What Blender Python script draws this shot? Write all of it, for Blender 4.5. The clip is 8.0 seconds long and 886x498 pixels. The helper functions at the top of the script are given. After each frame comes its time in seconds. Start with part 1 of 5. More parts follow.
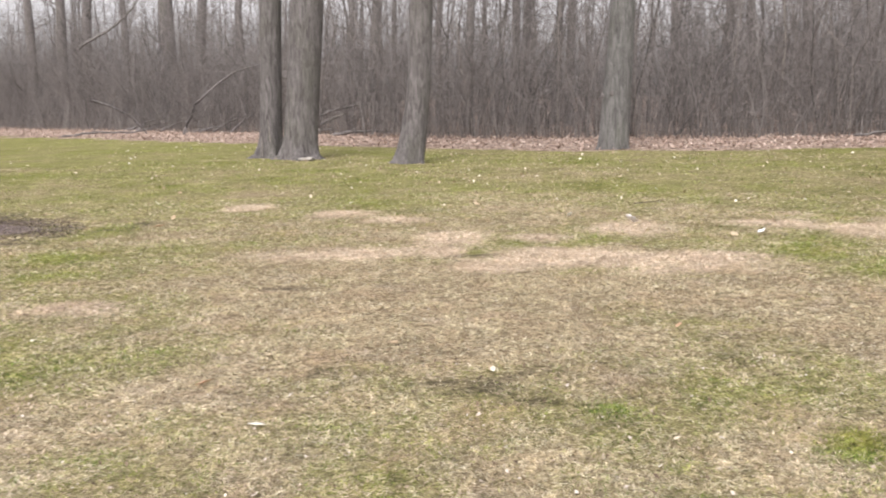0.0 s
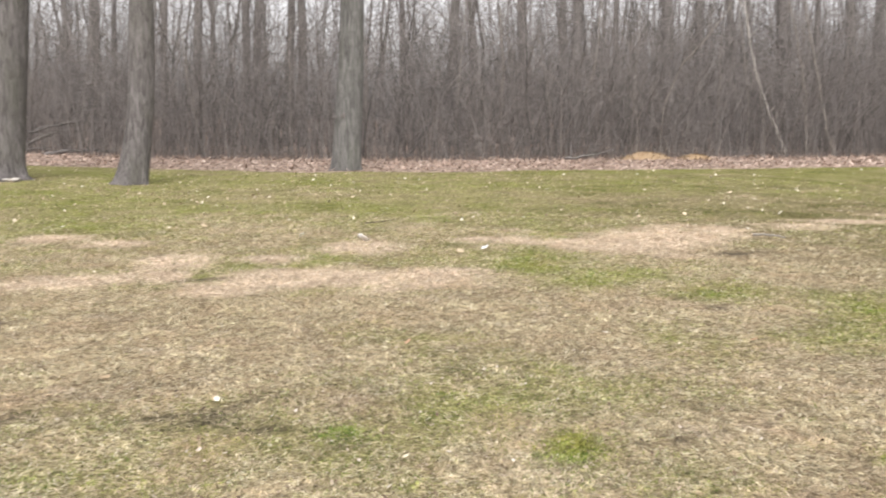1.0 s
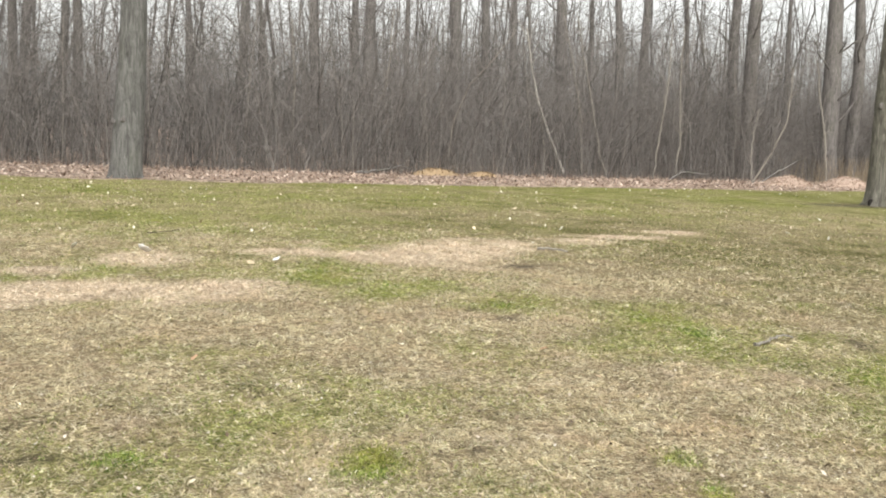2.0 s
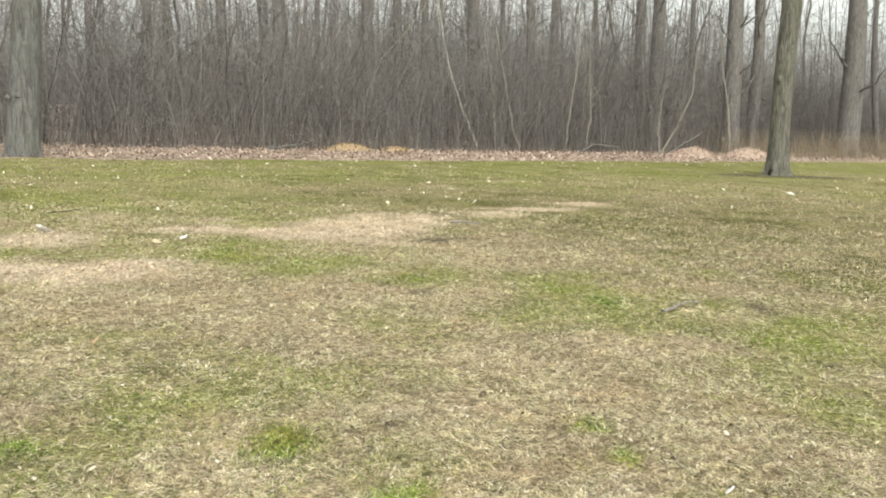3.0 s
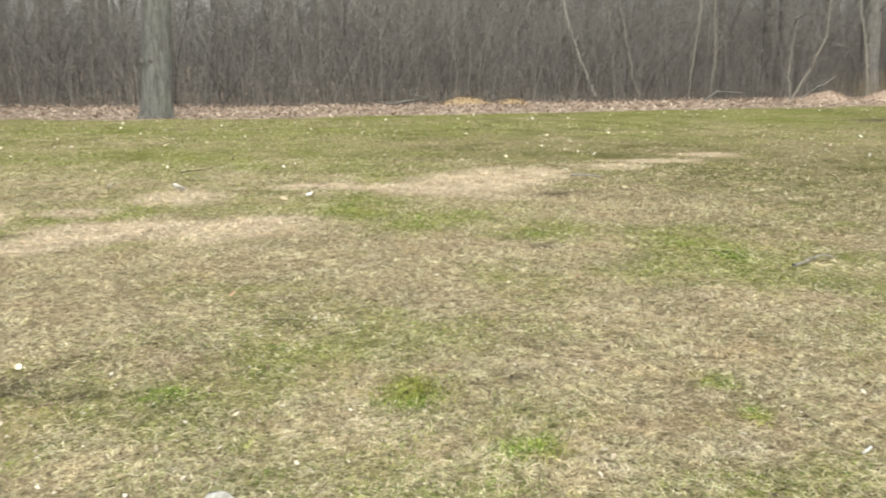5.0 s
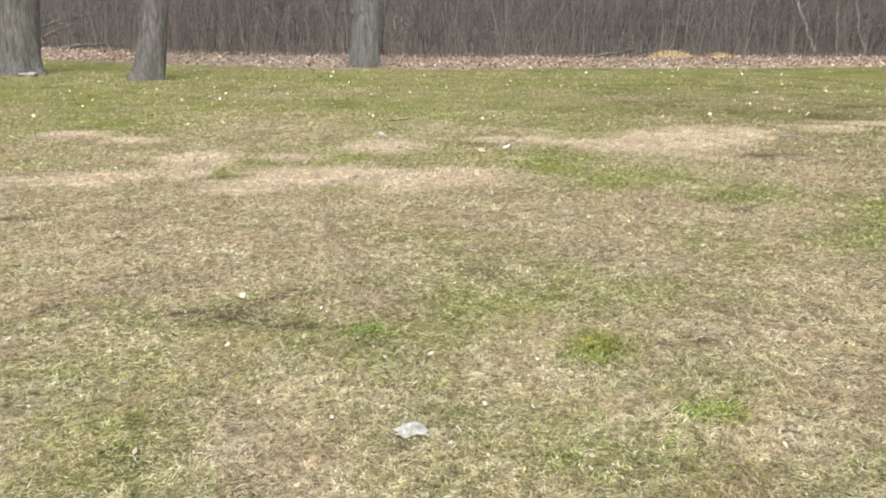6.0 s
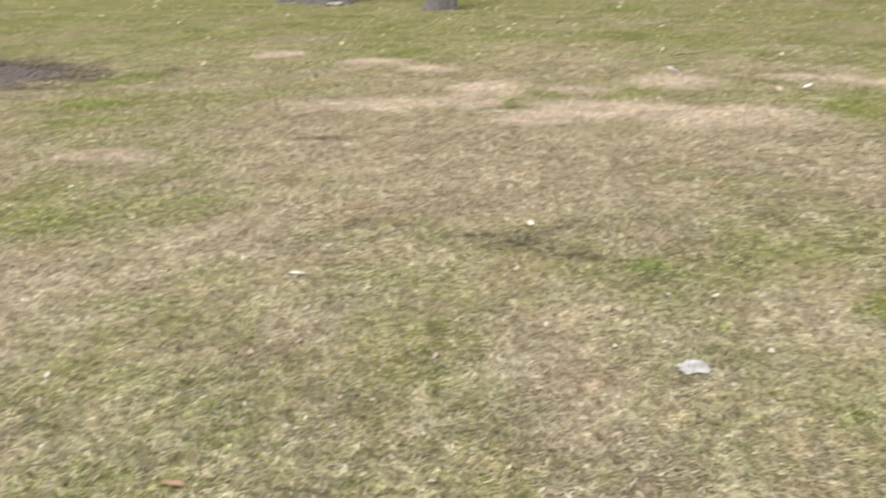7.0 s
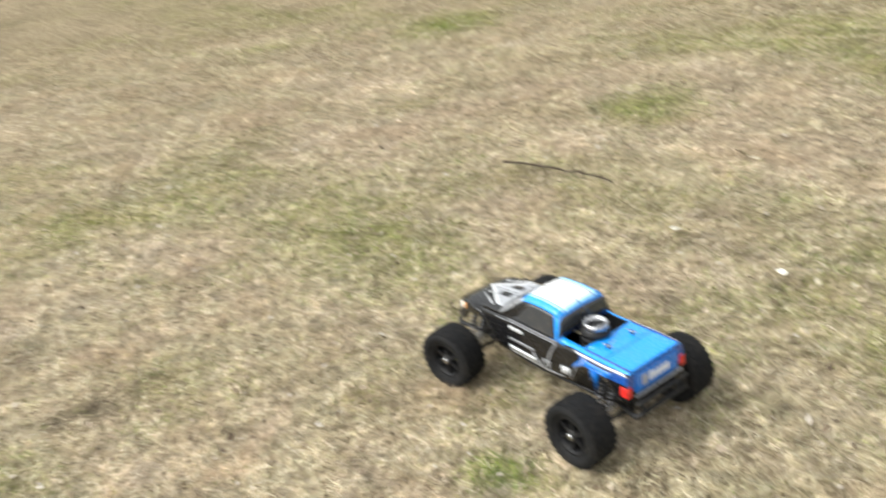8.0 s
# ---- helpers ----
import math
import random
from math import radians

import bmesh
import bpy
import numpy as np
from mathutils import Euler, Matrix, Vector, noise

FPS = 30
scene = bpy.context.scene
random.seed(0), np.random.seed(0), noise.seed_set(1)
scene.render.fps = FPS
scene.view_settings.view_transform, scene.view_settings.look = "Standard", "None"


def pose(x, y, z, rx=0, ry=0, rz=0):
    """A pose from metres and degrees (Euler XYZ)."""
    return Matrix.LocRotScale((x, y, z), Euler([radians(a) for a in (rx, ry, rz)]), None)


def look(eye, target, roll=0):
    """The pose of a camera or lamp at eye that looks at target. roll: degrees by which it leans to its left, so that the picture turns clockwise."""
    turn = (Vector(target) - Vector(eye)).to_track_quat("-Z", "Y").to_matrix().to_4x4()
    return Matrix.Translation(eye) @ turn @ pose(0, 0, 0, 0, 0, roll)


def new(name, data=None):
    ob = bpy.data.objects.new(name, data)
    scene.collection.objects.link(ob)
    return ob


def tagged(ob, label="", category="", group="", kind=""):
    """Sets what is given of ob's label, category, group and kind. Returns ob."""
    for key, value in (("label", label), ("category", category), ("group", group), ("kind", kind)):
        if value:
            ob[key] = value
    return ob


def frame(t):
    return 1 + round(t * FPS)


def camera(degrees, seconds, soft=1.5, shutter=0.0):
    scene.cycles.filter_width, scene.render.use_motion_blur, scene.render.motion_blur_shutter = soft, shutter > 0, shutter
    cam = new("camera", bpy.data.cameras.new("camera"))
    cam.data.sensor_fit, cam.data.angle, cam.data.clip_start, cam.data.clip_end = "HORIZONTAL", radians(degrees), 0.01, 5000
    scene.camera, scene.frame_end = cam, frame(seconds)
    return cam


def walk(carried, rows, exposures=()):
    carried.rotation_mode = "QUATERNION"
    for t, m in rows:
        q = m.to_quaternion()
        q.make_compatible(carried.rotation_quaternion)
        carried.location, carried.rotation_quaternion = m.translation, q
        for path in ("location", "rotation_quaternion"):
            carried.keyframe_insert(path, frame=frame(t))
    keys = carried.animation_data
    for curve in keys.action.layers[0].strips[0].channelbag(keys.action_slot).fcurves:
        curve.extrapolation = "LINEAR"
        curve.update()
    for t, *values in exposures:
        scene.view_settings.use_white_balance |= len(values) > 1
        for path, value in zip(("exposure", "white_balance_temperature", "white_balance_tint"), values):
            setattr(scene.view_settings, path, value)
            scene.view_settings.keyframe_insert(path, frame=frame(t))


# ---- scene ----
# ---------------------------------------------------------------- camera
cam = camera(53.45, 8.0, soft=1.8, shutter=0.18)


def held(t, x, y, z, yaw, pitch, roll):
    """A row of the walk: seconds, eye, and degrees of yaw to the left, pitch up and lean."""
    a, b = radians(yaw), radians(pitch)
    ahead = Vector((-math.sin(a) * math.cos(b), math.cos(a) * math.cos(b), math.sin(b)))
    return (t, look((x, y, z), Vector((x, y, z)) + ahead, roll))


walk(cam, [
    held(0.0, 0.000, 0.000, 1.300, 0.00, -9.71, -1.00),
    held(0.5, 0.042, 0.064, 1.280, -7.67, -9.90, -0.30),
    held(1.0, 0.074, 0.105, 1.270, -17.15, -8.40, 0.22),
    held(1.5, 0.080, 0.184, 1.245, -26.31, -7.66, 1.51),
    held(2.0, 0.093, 0.232, 1.229, -30.86, -7.15, 2.46),
    held(3.5, 0.155, 0.255, 1.211, -37.49, -9.33, 1.89),
    held(4.0, 0.147, 0.265, 1.210, -36.54, -10.54, 1.25),
    held(4.5, 0.144, 0.269, 1.212, -35.29, -11.19, 1.03),
    held(5.0, 0.102, 0.240, 1.228, -28.76, -11.74, 0.32),
    held(5.2, 0.087, 0.207, 1.230, -24.69, -11.78, -0.05),
    held(6.3, 0.035, 0.136, 1.271, -14.55, -15.80, 0.78),
    held(6.5, 0.023, 0.128, 1.268, -12.94, -16.04, 0.70),
    held(7.0, -0.052, 0.046, 1.292, 1.97, -19.31, -0.50),
    held(7.3, -0.064, 0.042, 1.297, 16.60, -27.91, -2.10),
    held(7.5, -0.074, 0.037, 1.319, 29.27, -35.21, -3.45),
    held(7.7, -0.092, 0.023, 1.329, 42.11, -33.84, -4.53),
    held(8.0, -0.065, -0.004, 1.360, 60.51, -25.84, -7.28),
], exposures=((0.0, 1.06, 6550, 16), (1.5, 1.09, 6620, 10), (2.2, 1.07, 6680, 5), (3.5, 1.07, 6750, 0), (5.0, 1.04, 6720, 0), (6.5, 1.03, 6500, 7), (7.0, 0.92, 6450, 9), (7.5, 0.92, 6350, 16), (8.0, 1.10, 6500, 6)))

# ---------------------------------------------------------------- light
SUN_HIGH, SUN_TURN = 52.0, 200.0   # degrees above the horizon, and clockwise from +y
world = bpy.data.worlds.new("overcast_sky")
scene.world = world
world.use_nodes = True
nt = world.node_tree
sky = nt.nodes.new("ShaderNodeTexSky")
sky.sky_type, sky.sun_disc = "NISHITA", False
sky.sun_elevation, sky.sun_rotation = radians(SUN_HIGH), radians(SUN_TURN)
sky.air_density, sky.dust_density = 1.0, 4.0
pale = nt.nodes.new("ShaderNodeHueSaturation")
pale.inputs["Saturation"].default_value = 0.1
nt.links.new(sky.outputs["Color"], pale.inputs["Color"])
nt.links.new(pale.outputs["Color"], nt.nodes["Background"].inputs["Color"])
nt.nodes["Background"].inputs["Strength"].default_value = 0.15

sun_data = bpy.data.lights.new("sun", "SUN")
sun_data.energy, sun_data.angle, sun_data.color = 0.55, radians(14), (1.0, 0.96, 0.9)
sun = new("sun", sun_data)
a, b = radians(SUN_TURN), radians(SUN_HIGH)
toward = Vector((math.sin(a) * math.cos(b), math.cos(a) * math.cos(b), math.sin(b)))
sun.matrix_world = look(toward * 60, (0, 0, 0))
# ---------------------------------------------------------------- materials
class Nodes:
    """Short hand for one procedural material."""

    def __init__(self, name, rough=0.8, metal=0.0, spec=0.5):
        self.mat = bpy.data.materials.new(name)
        self.mat.use_nodes = True
        self.t = self.mat.node_tree
        self.bsdf = self.t.nodes["Principled BSDF"]
        self.bsdf.inputs["Roughness"].default_value = rough
        self.bsdf.inputs["Metallic"].default_value = metal
        self.bsdf.inputs["Specular IOR Level"].default_value = spec
        self.place = None

    def put(self, socket, value):
        if hasattr(value, "is_linked"):
            self.t.links.new(value, socket)
        elif isinstance(value, tuple) and len(value) == 3 and socket.type == "RGBA":
            socket.default_value = (*value, 1)
        else:
            socket.default_value = value

    def coords(self, sx=1, sy=1, sz=1, turn=0):
        if not self.place:
            self.place = self.t.nodes.new("ShaderNodeTexCoord").outputs["Object"]
        m = self.t.nodes.new("ShaderNodeMapping")
        self.t.links.new(self.place, m.inputs["Vector"])
        m.inputs["Scale"].default_value = (sx, sy, sz)
        m.inputs["Rotation"].default_value = (0, 0, radians(turn))
        return m.outputs["Vector"]

    def strand(self, wide, long, turn):
        """Coordinates in which a plain noise draws strands of that width and length, laid at that turn."""
        m = self.t.nodes.new("ShaderNodeMapping")
        m.vector_type = "TEXTURE"
        self.coords()
        self.t.links.new(self.place, m.inputs["Vector"])
        m.inputs["Scale"].default_value = (wide, long, long)
        m.inputs["Rotation"].default_value = (0, 0, radians(turn))
        return m.outputs["Vector"]

    def noise(self, scale, detail=4, rough=0.6, vec=None, warp=0.0):
        n = self.t.nodes.new("ShaderNodeTexNoise")
        for key, value in (("Scale", scale), ("Detail", detail), ("Roughness", rough), ("Distortion", warp)):
            n.inputs[key].default_value = value
        self.t.links.new(vec or self.coords(), n.inputs["Vector"])
        return n.outputs["Fac"]

    def voronoi(self, scale, vec=None, feature="F1", out="Distance"):
        n = self.t.nodes.new("ShaderNodeTexVoronoi")
        n.feature = feature
        n.inputs["Scale"].default_value = scale
        self.t.links.new(vec or self.coords(), n.inputs["Vector"])
        return n.outputs[out]

    def ramp(self, fac, *stops):
        r = self.t.nodes.new("ShaderNodeValToRGB")
        e = r.color_ramp.elements
        while len(e) < len(stops):
            e.new(0.5)
        for item, (at, colour) in zip(e, stops):
            item.position, item.color = at, (*colour, 1)
        self.t.links.new(fac, r.inputs["Fac"])
        return r.outputs["Color"]

    def span(self, fac, lo, hi, a=0.0, b=1.0):
        r = self.t.nodes.new("ShaderNodeMapRange")
        for key, value in (("From Min", lo), ("From Max", hi), ("To Min", a), ("To Max", b)):
            r.inputs[key].default_value = value
        self.t.links.new(fac, r.inputs["Value"])
        return r.outputs["Result"]

    def mix(self, fac, a, b, how="MIX"):
        m = self.t.nodes.new("ShaderNodeMix")
        m.data_type, m.blend_type = "RGBA", how
        self.put(m.inputs["Factor"], fac)
        self.put(m.inputs["A"], a)
        self.put(m.inputs["B"], b)
        return m.outputs["Result"]

    def maths(self, how, a, b):
        m = self.t.nodes.new("ShaderNodeMath")
        m.operation = how
        self.put(m.inputs[0], a)
        self.put(m.inputs[1], b)
        return m.outputs["Value"]

    def attribute(self, name):
        n = self.t.nodes.new("ShaderNodeAttribute")
        n.attribute_name = name
        return n.outputs["Fac"]

    def island(self):
        return self.t.nodes.new("ShaderNodeNewGeometry").outputs["Random Per Island"]

    def each(self):
        return self.t.nodes.new("ShaderNodeObjectInfo").outputs["Random"]

    def bump(self, height, strength=0.5, depth=0.01):
        n = self.t.nodes.new("ShaderNodeBump")
        n.inputs["Strength"].default_value = strength
        n.inputs["Distance"].default_value = depth
        self.t.links.new(height, n.inputs["Height"])
        self.t.links.new(n.outputs["Normal"], self.bsdf.inputs["Normal"])

    def tone(self, low=0.56, high=1.4):
        """Lightness of the turf in tufts, clumps and wider drifts; also paints shade between tufts."""
        t = self.maths("MULTIPLY", self.span(self.noise(58, 2, 0.6, warp=0.4), 0.37, 0.63, low + 0.16, high - 0.14), self.span(self.noise(23, 3, 0.6, warp=0.5), 0.35, 0.65, low + 0.08, high - 0.08))
        t = self.maths("MULTIPLY", t, self.span(self.noise(9, 4, 0.65, warp=0.7), 0.33, 0.67, low + 0.22, high - 0.2))
        return self.maths("MULTIPLY", t, self.span(self.noise(1.9, 4, 0.6), 0.3, 0.7, 0.84, 1.16))

    def scaled(self, colour, factor):
        m = self.t.nodes.new("ShaderNodeVectorMath")
        m.operation = "SCALE"
        self.t.links.new(colour, m.inputs[0])
        self.t.links.new(factor, m.inputs["Scale"])
        return m.outputs["Vector"]

    def colour(self, value):
        self.put(self.bsdf.inputs["Base Color"], value)
        return self

    def rough(self, value):
        self.put(self.bsdf.inputs["Roughness"], value)
        return self


def lawn_material():
    """Thatch, moss, living grass and bare soil, laid out by the lawn's own patches."""
    n = Nodes("lawn_thatch", 0.95, spec=0.06)
    fine = n.span(n.noise(75, 6, 0.8, n.coords(1, 1, 1, 20), warp=0.8), 0.34, 0.66)
    strands = [n.span(n.noise(1, 2, 0.55, n.strand(0.0046, 0.04, turn)), 0.36, 0.72) for turn in (12, 58, 104, 151)]
    mat = n.maths("MAXIMUM", n.maths("MAXIMUM", strands[0], strands[1]), n.maths("MAXIMUM", strands[2], strands[3]))
    fine = n.maths("ADD", n.maths("MULTIPLY", fine, 0.45), n.span(mat, 0.3, 0.95, -0.12, 0.6))
    mid = n.noise(14, 5, 0.7, warp=0.6)
    wide = n.noise(1.7, 4, 0.6)
    straw = n.ramp(fine, (0.1, (0.13, 0.1, 0.062)), (0.4, (0.34, 0.28, 0.17)), (0.6, (0.52, 0.44, 0.28)), (0.9, (0.68, 0.61, 0.43)))
    brown = n.ramp(fine, (0.1, (0.105, 0.072, 0.044)), (0.5, (0.35, 0.255, 0.16)), (0.9, (0.58, 0.47, 0.33)))
    thatch = n.mix(n.span(mid, 0.35, 0.65), straw, brown)
    green = n.ramp(fine, (0.1, (0.085, 0.1, 0.025)), (0.5, (0.235, 0.255, 0.06)), (0.9, (0.43, 0.43, 0.145)))
    pale_grass = n.ramp(fine, (0.1, (0.29, 0.21, 0.135)), (0.5, (0.63, 0.495, 0.355)), (0.9, (0.8, 0.665, 0.515)))
    soil = n.ramp(fine, (0.3, (0.055, 0.045, 0.034)), (0.7, (0.18, 0.145, 0.105)))
    litter = n.ramp(n.voronoi(11, out="Color"), (0.2, (0.14, 0.1, 0.08)), (0.5, (0.36, 0.26, 0.21)), (0.8, (0.55, 0.44, 0.37)))
    leafy = n.mix(n.span(wide, 0.35, 0.7, 0, 0.6), litter, soil)
    g = n.maths("ADD", n.attribute("green"), n.span(mid, 0.3, 0.7, -0.28, 0.28))
    g = n.maths("ADD", g, n.span(wide, 0.3, 0.7, -0.12, 0.12))
    c = n.mix(n.span(g, 0.25, 0.85), thatch, green)
    p = n.maths("ADD", n.attribute("pale"), n.span(mid, 0.3, 0.7, -0.25, 0.25))
    c = n.mix(n.span(p, 0.05, 0.7), c, pale_grass)
    s = n.maths("ADD", n.attribute("soil"), n.span(mid, 0.3, 0.7, -0.25, 0.25))
    c = n.mix(n.span(s, 0.2, 1.0, 0, 0.8), c, soil)
    w = n.maths("ADD", n.attribute("litter"), n.span(mid, 0.3, 0.7, -0.3, 0.3))
    moss = n.ramp(fine, (0.3, (0.04, 0.043, 0.012)), (0.52, (0.125, 0.12, 0.034)), (0.75, (0.25, 0.225, 0.08)))
    m = n.maths("ADD", n.attribute("moss"), n.span(mid, 0.3, 0.7, -0.3, 0.3))
    c = n.mix(n.span(m, 0.1, 0.9, 0, 0.9), c, moss)
    # the darker tones also stand in for shade in gaps between blades
    c = n.scaled(c, n.tone(0.56, 1.28))
    c = n.mix(n.span(w, 0.4, 0.6), c, leafy)
    n.colour(c)
    n.bump(n.maths("ADD", fine, mid), 0.7, 0.012)
    return n.mat


def blade_material(name, *colours, dull=(0.2, 0.135, 0.083), warm=(0.4, 0.275, 0.18), grey=0.38):
    n = Nodes(name, 0.85, spec=0.08)
    stops = [(i / (len(colours) - 1), c) for i, c in enumerate(colours)]
    c = n.ramp(n.island(), *stops)
    clump = n.noise(19, 5, 0.7, warp=0.8)
    c = n.mix(n.span(clump, 0.36, 0.52, 0.42, 0), c, dull)
    c = n.mix(n.span(n.noise(2.3, 4, 0.65, warp=0.6), 0.48, 0.66, 0, 0.6), c, warm)
    c = n.mix(n.span(n.noise(3.1, 4, 0.65, warp=0.5), 0.52, 0.68, 0, grey), c, (0.52, 0.44, 0.375))
    n.colour(n.scaled(c, n.tone()))
    return n.mat


def bark_material(name, dark, mid, light, moss=(0.1, 0.11, 0.06), moss_share=0.3, scale=1.0):
    n = Nodes(name, 0.92, spec=0.2)
    ridges = n.noise(16 * scale, 6, 0.7, n.coords(1, 1, 0.16), warp=0.9)
    flakes = n.noise(60 * scale, 4, 0.7, n.coords(1, 1, 0.4))
    stain = n.noise(1.6 * scale, 4, 0.6, n.coords(1, 1, 0.5))
    c = n.ramp(ridges, (0.33, dark), (0.5, mid), (0.68, light))
    c = n.mix(n.span(flakes, 0.3, 0.7, 0, 0.35), c, dark)
    c = n.mix(n.span(stain, 0.5, 0.75, 0, moss_share), c, moss)
    n.colour(c)
    n.bump(n.maths("ADD", ridges, n.maths("MULTIPLY", flakes, 0.3)), 0.9, 0.05 / scale)
    return n.mat


def stem_material(name, *colours):
    n = Nodes(name, 0.9, spec=0.2)
    stops = [(i / (len(colours) - 1), c) for i, c in enumerate(colours)]
    c = n.ramp(n.island(), *stops)
    c = n.mix(n.span(n.noise(9, 4), 0.35, 0.7, 0, 0.3), c, (0.07, 0.06, 0.055))
    c = n.mix(n.span(n.noise(0.4, 3, 0.6, n.coords(1, 1, 0.4), warp=0.8), 0.5, 0.7, 0, 0.45), c, (0.255, 0.226, 0.203))
    n.colour(c)
    return n.mat


def leaf_material(name, *colours, island=True):
    n = Nodes(name, 0.7, spec=0.3)
    stops = [(i / (len(colours) - 1), c) for i, c in enumerate(colours)]
    c = n.ramp(n.island() if island else n.each(), *stops)
    c = n.mix(n.span(n.noise(70, 3), 0.4, 0.7, 0, 0.35), c, (0.2, 0.13, 0.08))
    n.colour(c)
    n.bump(n.noise(120, 2), 0.4, 0.002)
    return n.mat


LAWN = lawn_material()
DEAD_BLADE = blade_material("dry_grass_blade", (0.15, 0.12, 0.075), (0.4, 0.335, 0.2), (0.51, 0.44, 0.275), (0.57, 0.505, 0.325), (0.74, 0.69, 0.52))
GREEN_BLADE = blade_material("green_grass_blade", (0.055, 0.104, 0.02), (0.125, 0.198, 0.039), (0.23, 0.285, 0.065), (0.41, 0.415, 0.13), dull=(0.07, 0.085, 0.02), warm=(0.3, 0.26, 0.07), grey=0.15)
PALE_BLADE = blade_material("bleached_grass_blade", (0.47, 0.375, 0.262), (0.69, 0.565, 0.42), (0.83, 0.73, 0.585))
BARK = bark_material("grey_bark", (0.058, 0.052, 0.05), (0.158, 0.145, 0.141), (0.262, 0.243, 0.238))
PALE_TRUNK = bark_material("pale_grey_bark", (0.07, 0.067, 0.064), (0.162, 0.157, 0.15), (0.265, 0.258, 0.247))
MOSSY_BARK = bark_material("mossy_bark", (0.06, 0.055, 0.047), (0.15, 0.14, 0.118), (0.28, 0.262, 0.225), (0.13, 0.13, 0.08), 0.5)
# Woodland bark is lightened to put the haze among the trunks into its colour.
WOOD_BARK = bark_material("woodland_bark", (0.09, 0.081, 0.077), (0.178, 0.162, 0.155), (0.275, 0.254, 0.243))
PALE_BARK = bark_material("pale_sapling_bark", (0.15, 0.134, 0.118), (0.285, 0.258, 0.226), (0.43, 0.392, 0.345), moss_share=0.08, scale=3)
BRUSH = stem_material("brush_stem", (0.07, 0.064, 0.06), (0.14, 0.128, 0.12), (0.2, 0.185, 0.173), (0.33, 0.307, 0.284))
LIGHT_STEM = stem_material("light_brush_stem", (0.14, 0.12, 0.103), (0.23, 0.203, 0.178), (0.36, 0.325, 0.285))
TWIG = stem_material("brush_twig", (0.115, 0.105, 0.099), (0.195, 0.179, 0.169), (0.32, 0.294, 0.275))
BIRCH = bark_material("pale_birch_bark", (0.28, 0.25, 0.22), (0.46, 0.43, 0.39), (0.62, 0.59, 0.54), moss_share=0.05, scale=3)
REED = stem_material("dry_reed", (0.22, 0.17, 0.115), (0.32, 0.255, 0.175), (0.42, 0.34, 0.25))
LITTER = leaf_material("leaf_litter", (0.15, 0.105, 0.08), (0.34, 0.245, 0.195), (0.48, 0.37, 0.305), (0.64, 0.54, 0.46))
LAWN_LEAF = leaf_material("pale_fallen_leaf", (0.42, 0.32, 0.2), (0.6, 0.51, 0.36), (0.7, 0.65, 0.5), (0.8, 0.78, 0.68), island=False)
ORANGE_LEAF = leaf_material("orange_fallen_leaf", (0.4, 0.235, 0.14), (0.5, 0.32, 0.2), island=False)
STRAY_LEAF = leaf_material("stray_leaf", (0.3, 0.22, 0.14), (0.55, 0.45, 0.32), (0.74, 0.68, 0.54))
WHITE_SCRAP = leaf_material("bleached_scrap", (0.82, 0.82, 0.82), (0.86, 0.86, 0.86), island=False)
FLECK = leaf_material("leaf_crumb", (0.05, 0.036, 0.024), (0.14, 0.1, 0.065), (0.36, 0.29, 0.21), (0.58, 0.53, 0.46))
MULCH = leaf_material("mulch_chip", (0.07, 0.056, 0.052), (0.11, 0.088, 0.082), (0.16, 0.13, 0.122))
# ---------------------------------------------------------------- shapes
def part(name, bm, material, parent=None, label="", smooth=True):
    """Links a bmesh as one mesh object, under a thing where one is given."""
    me = bpy.data.meshes.new(name)
    bm.to_mesh(me)
    bm.free()
    if material:
        me.materials.append(material)
    if smooth:
        me.polygons.foreach_set("use_smooth", [True] * len(me.polygons))
    ob = new(name, me)
    ob.parent = parent
    return tagged(ob, label)


def raw_mesh(name, verts, faces, material, smooth=False):
    """A mesh from arrays: verts (n, 3), faces (m, 3) or (m, 4)."""
    verts, faces = np.asarray(verts, np.float32), np.asarray(faces, np.int32)
    me = bpy.data.meshes.new(name)
    me.vertices.add(len(verts))
    me.vertices.foreach_set("co", verts.ravel())
    k = faces.shape[1]
    me.loops.add(faces.size)
    me.loops.foreach_set("vertex_index", faces.ravel())
    me.polygons.add(len(faces))
    me.polygons.foreach_set("loop_start", np.arange(len(faces), dtype=np.int32) * k)
    if smooth:
        me.polygons.foreach_set("use_smooth", np.ones(len(faces), bool))
    me.update(calc_edges=True)
    me.validate()
    if material:
        me.materials.append(material)
    return me


def stuff(name, me, label, category):
    return tagged(new(name, me), label, category, kind="stuff")


def tubes(paths, radii, sides=3):
    """Many tapered stems at once: paths (n, k, 3), radii (n, k)."""
    n, k, _ = paths.shape
    along = np.gradient(paths, axis=1)
    along /= np.linalg.norm(along, axis=2, keepdims=True) + 1e-9
    ref = np.where(np.abs(along[..., 2:3]) > 0.9, np.array([1.0, 0, 0]), np.array([0, 0, 1.0]))
    u = np.cross(along, ref)
    u /= np.linalg.norm(u, axis=2, keepdims=True) + 1e-9
    v = np.cross(along, u)
    a = np.arange(sides) * 2 * np.pi / sides
    ring = np.cos(a)[:, None] * u[:, :, None] + np.sin(a)[:, None] * v[:, :, None]
    verts = paths[:, :, None] + radii[:, :, None, None] * ring
    i = np.arange(n * k * sides).reshape(n, k, sides)
    j = np.roll(i, -1, axis=2)
    faces = np.stack([i[:, :-1], j[:, :-1], j[:, 1:], i[:, 1:]], -1).reshape(-1, 4)
    return verts.reshape(-1, 3), faces


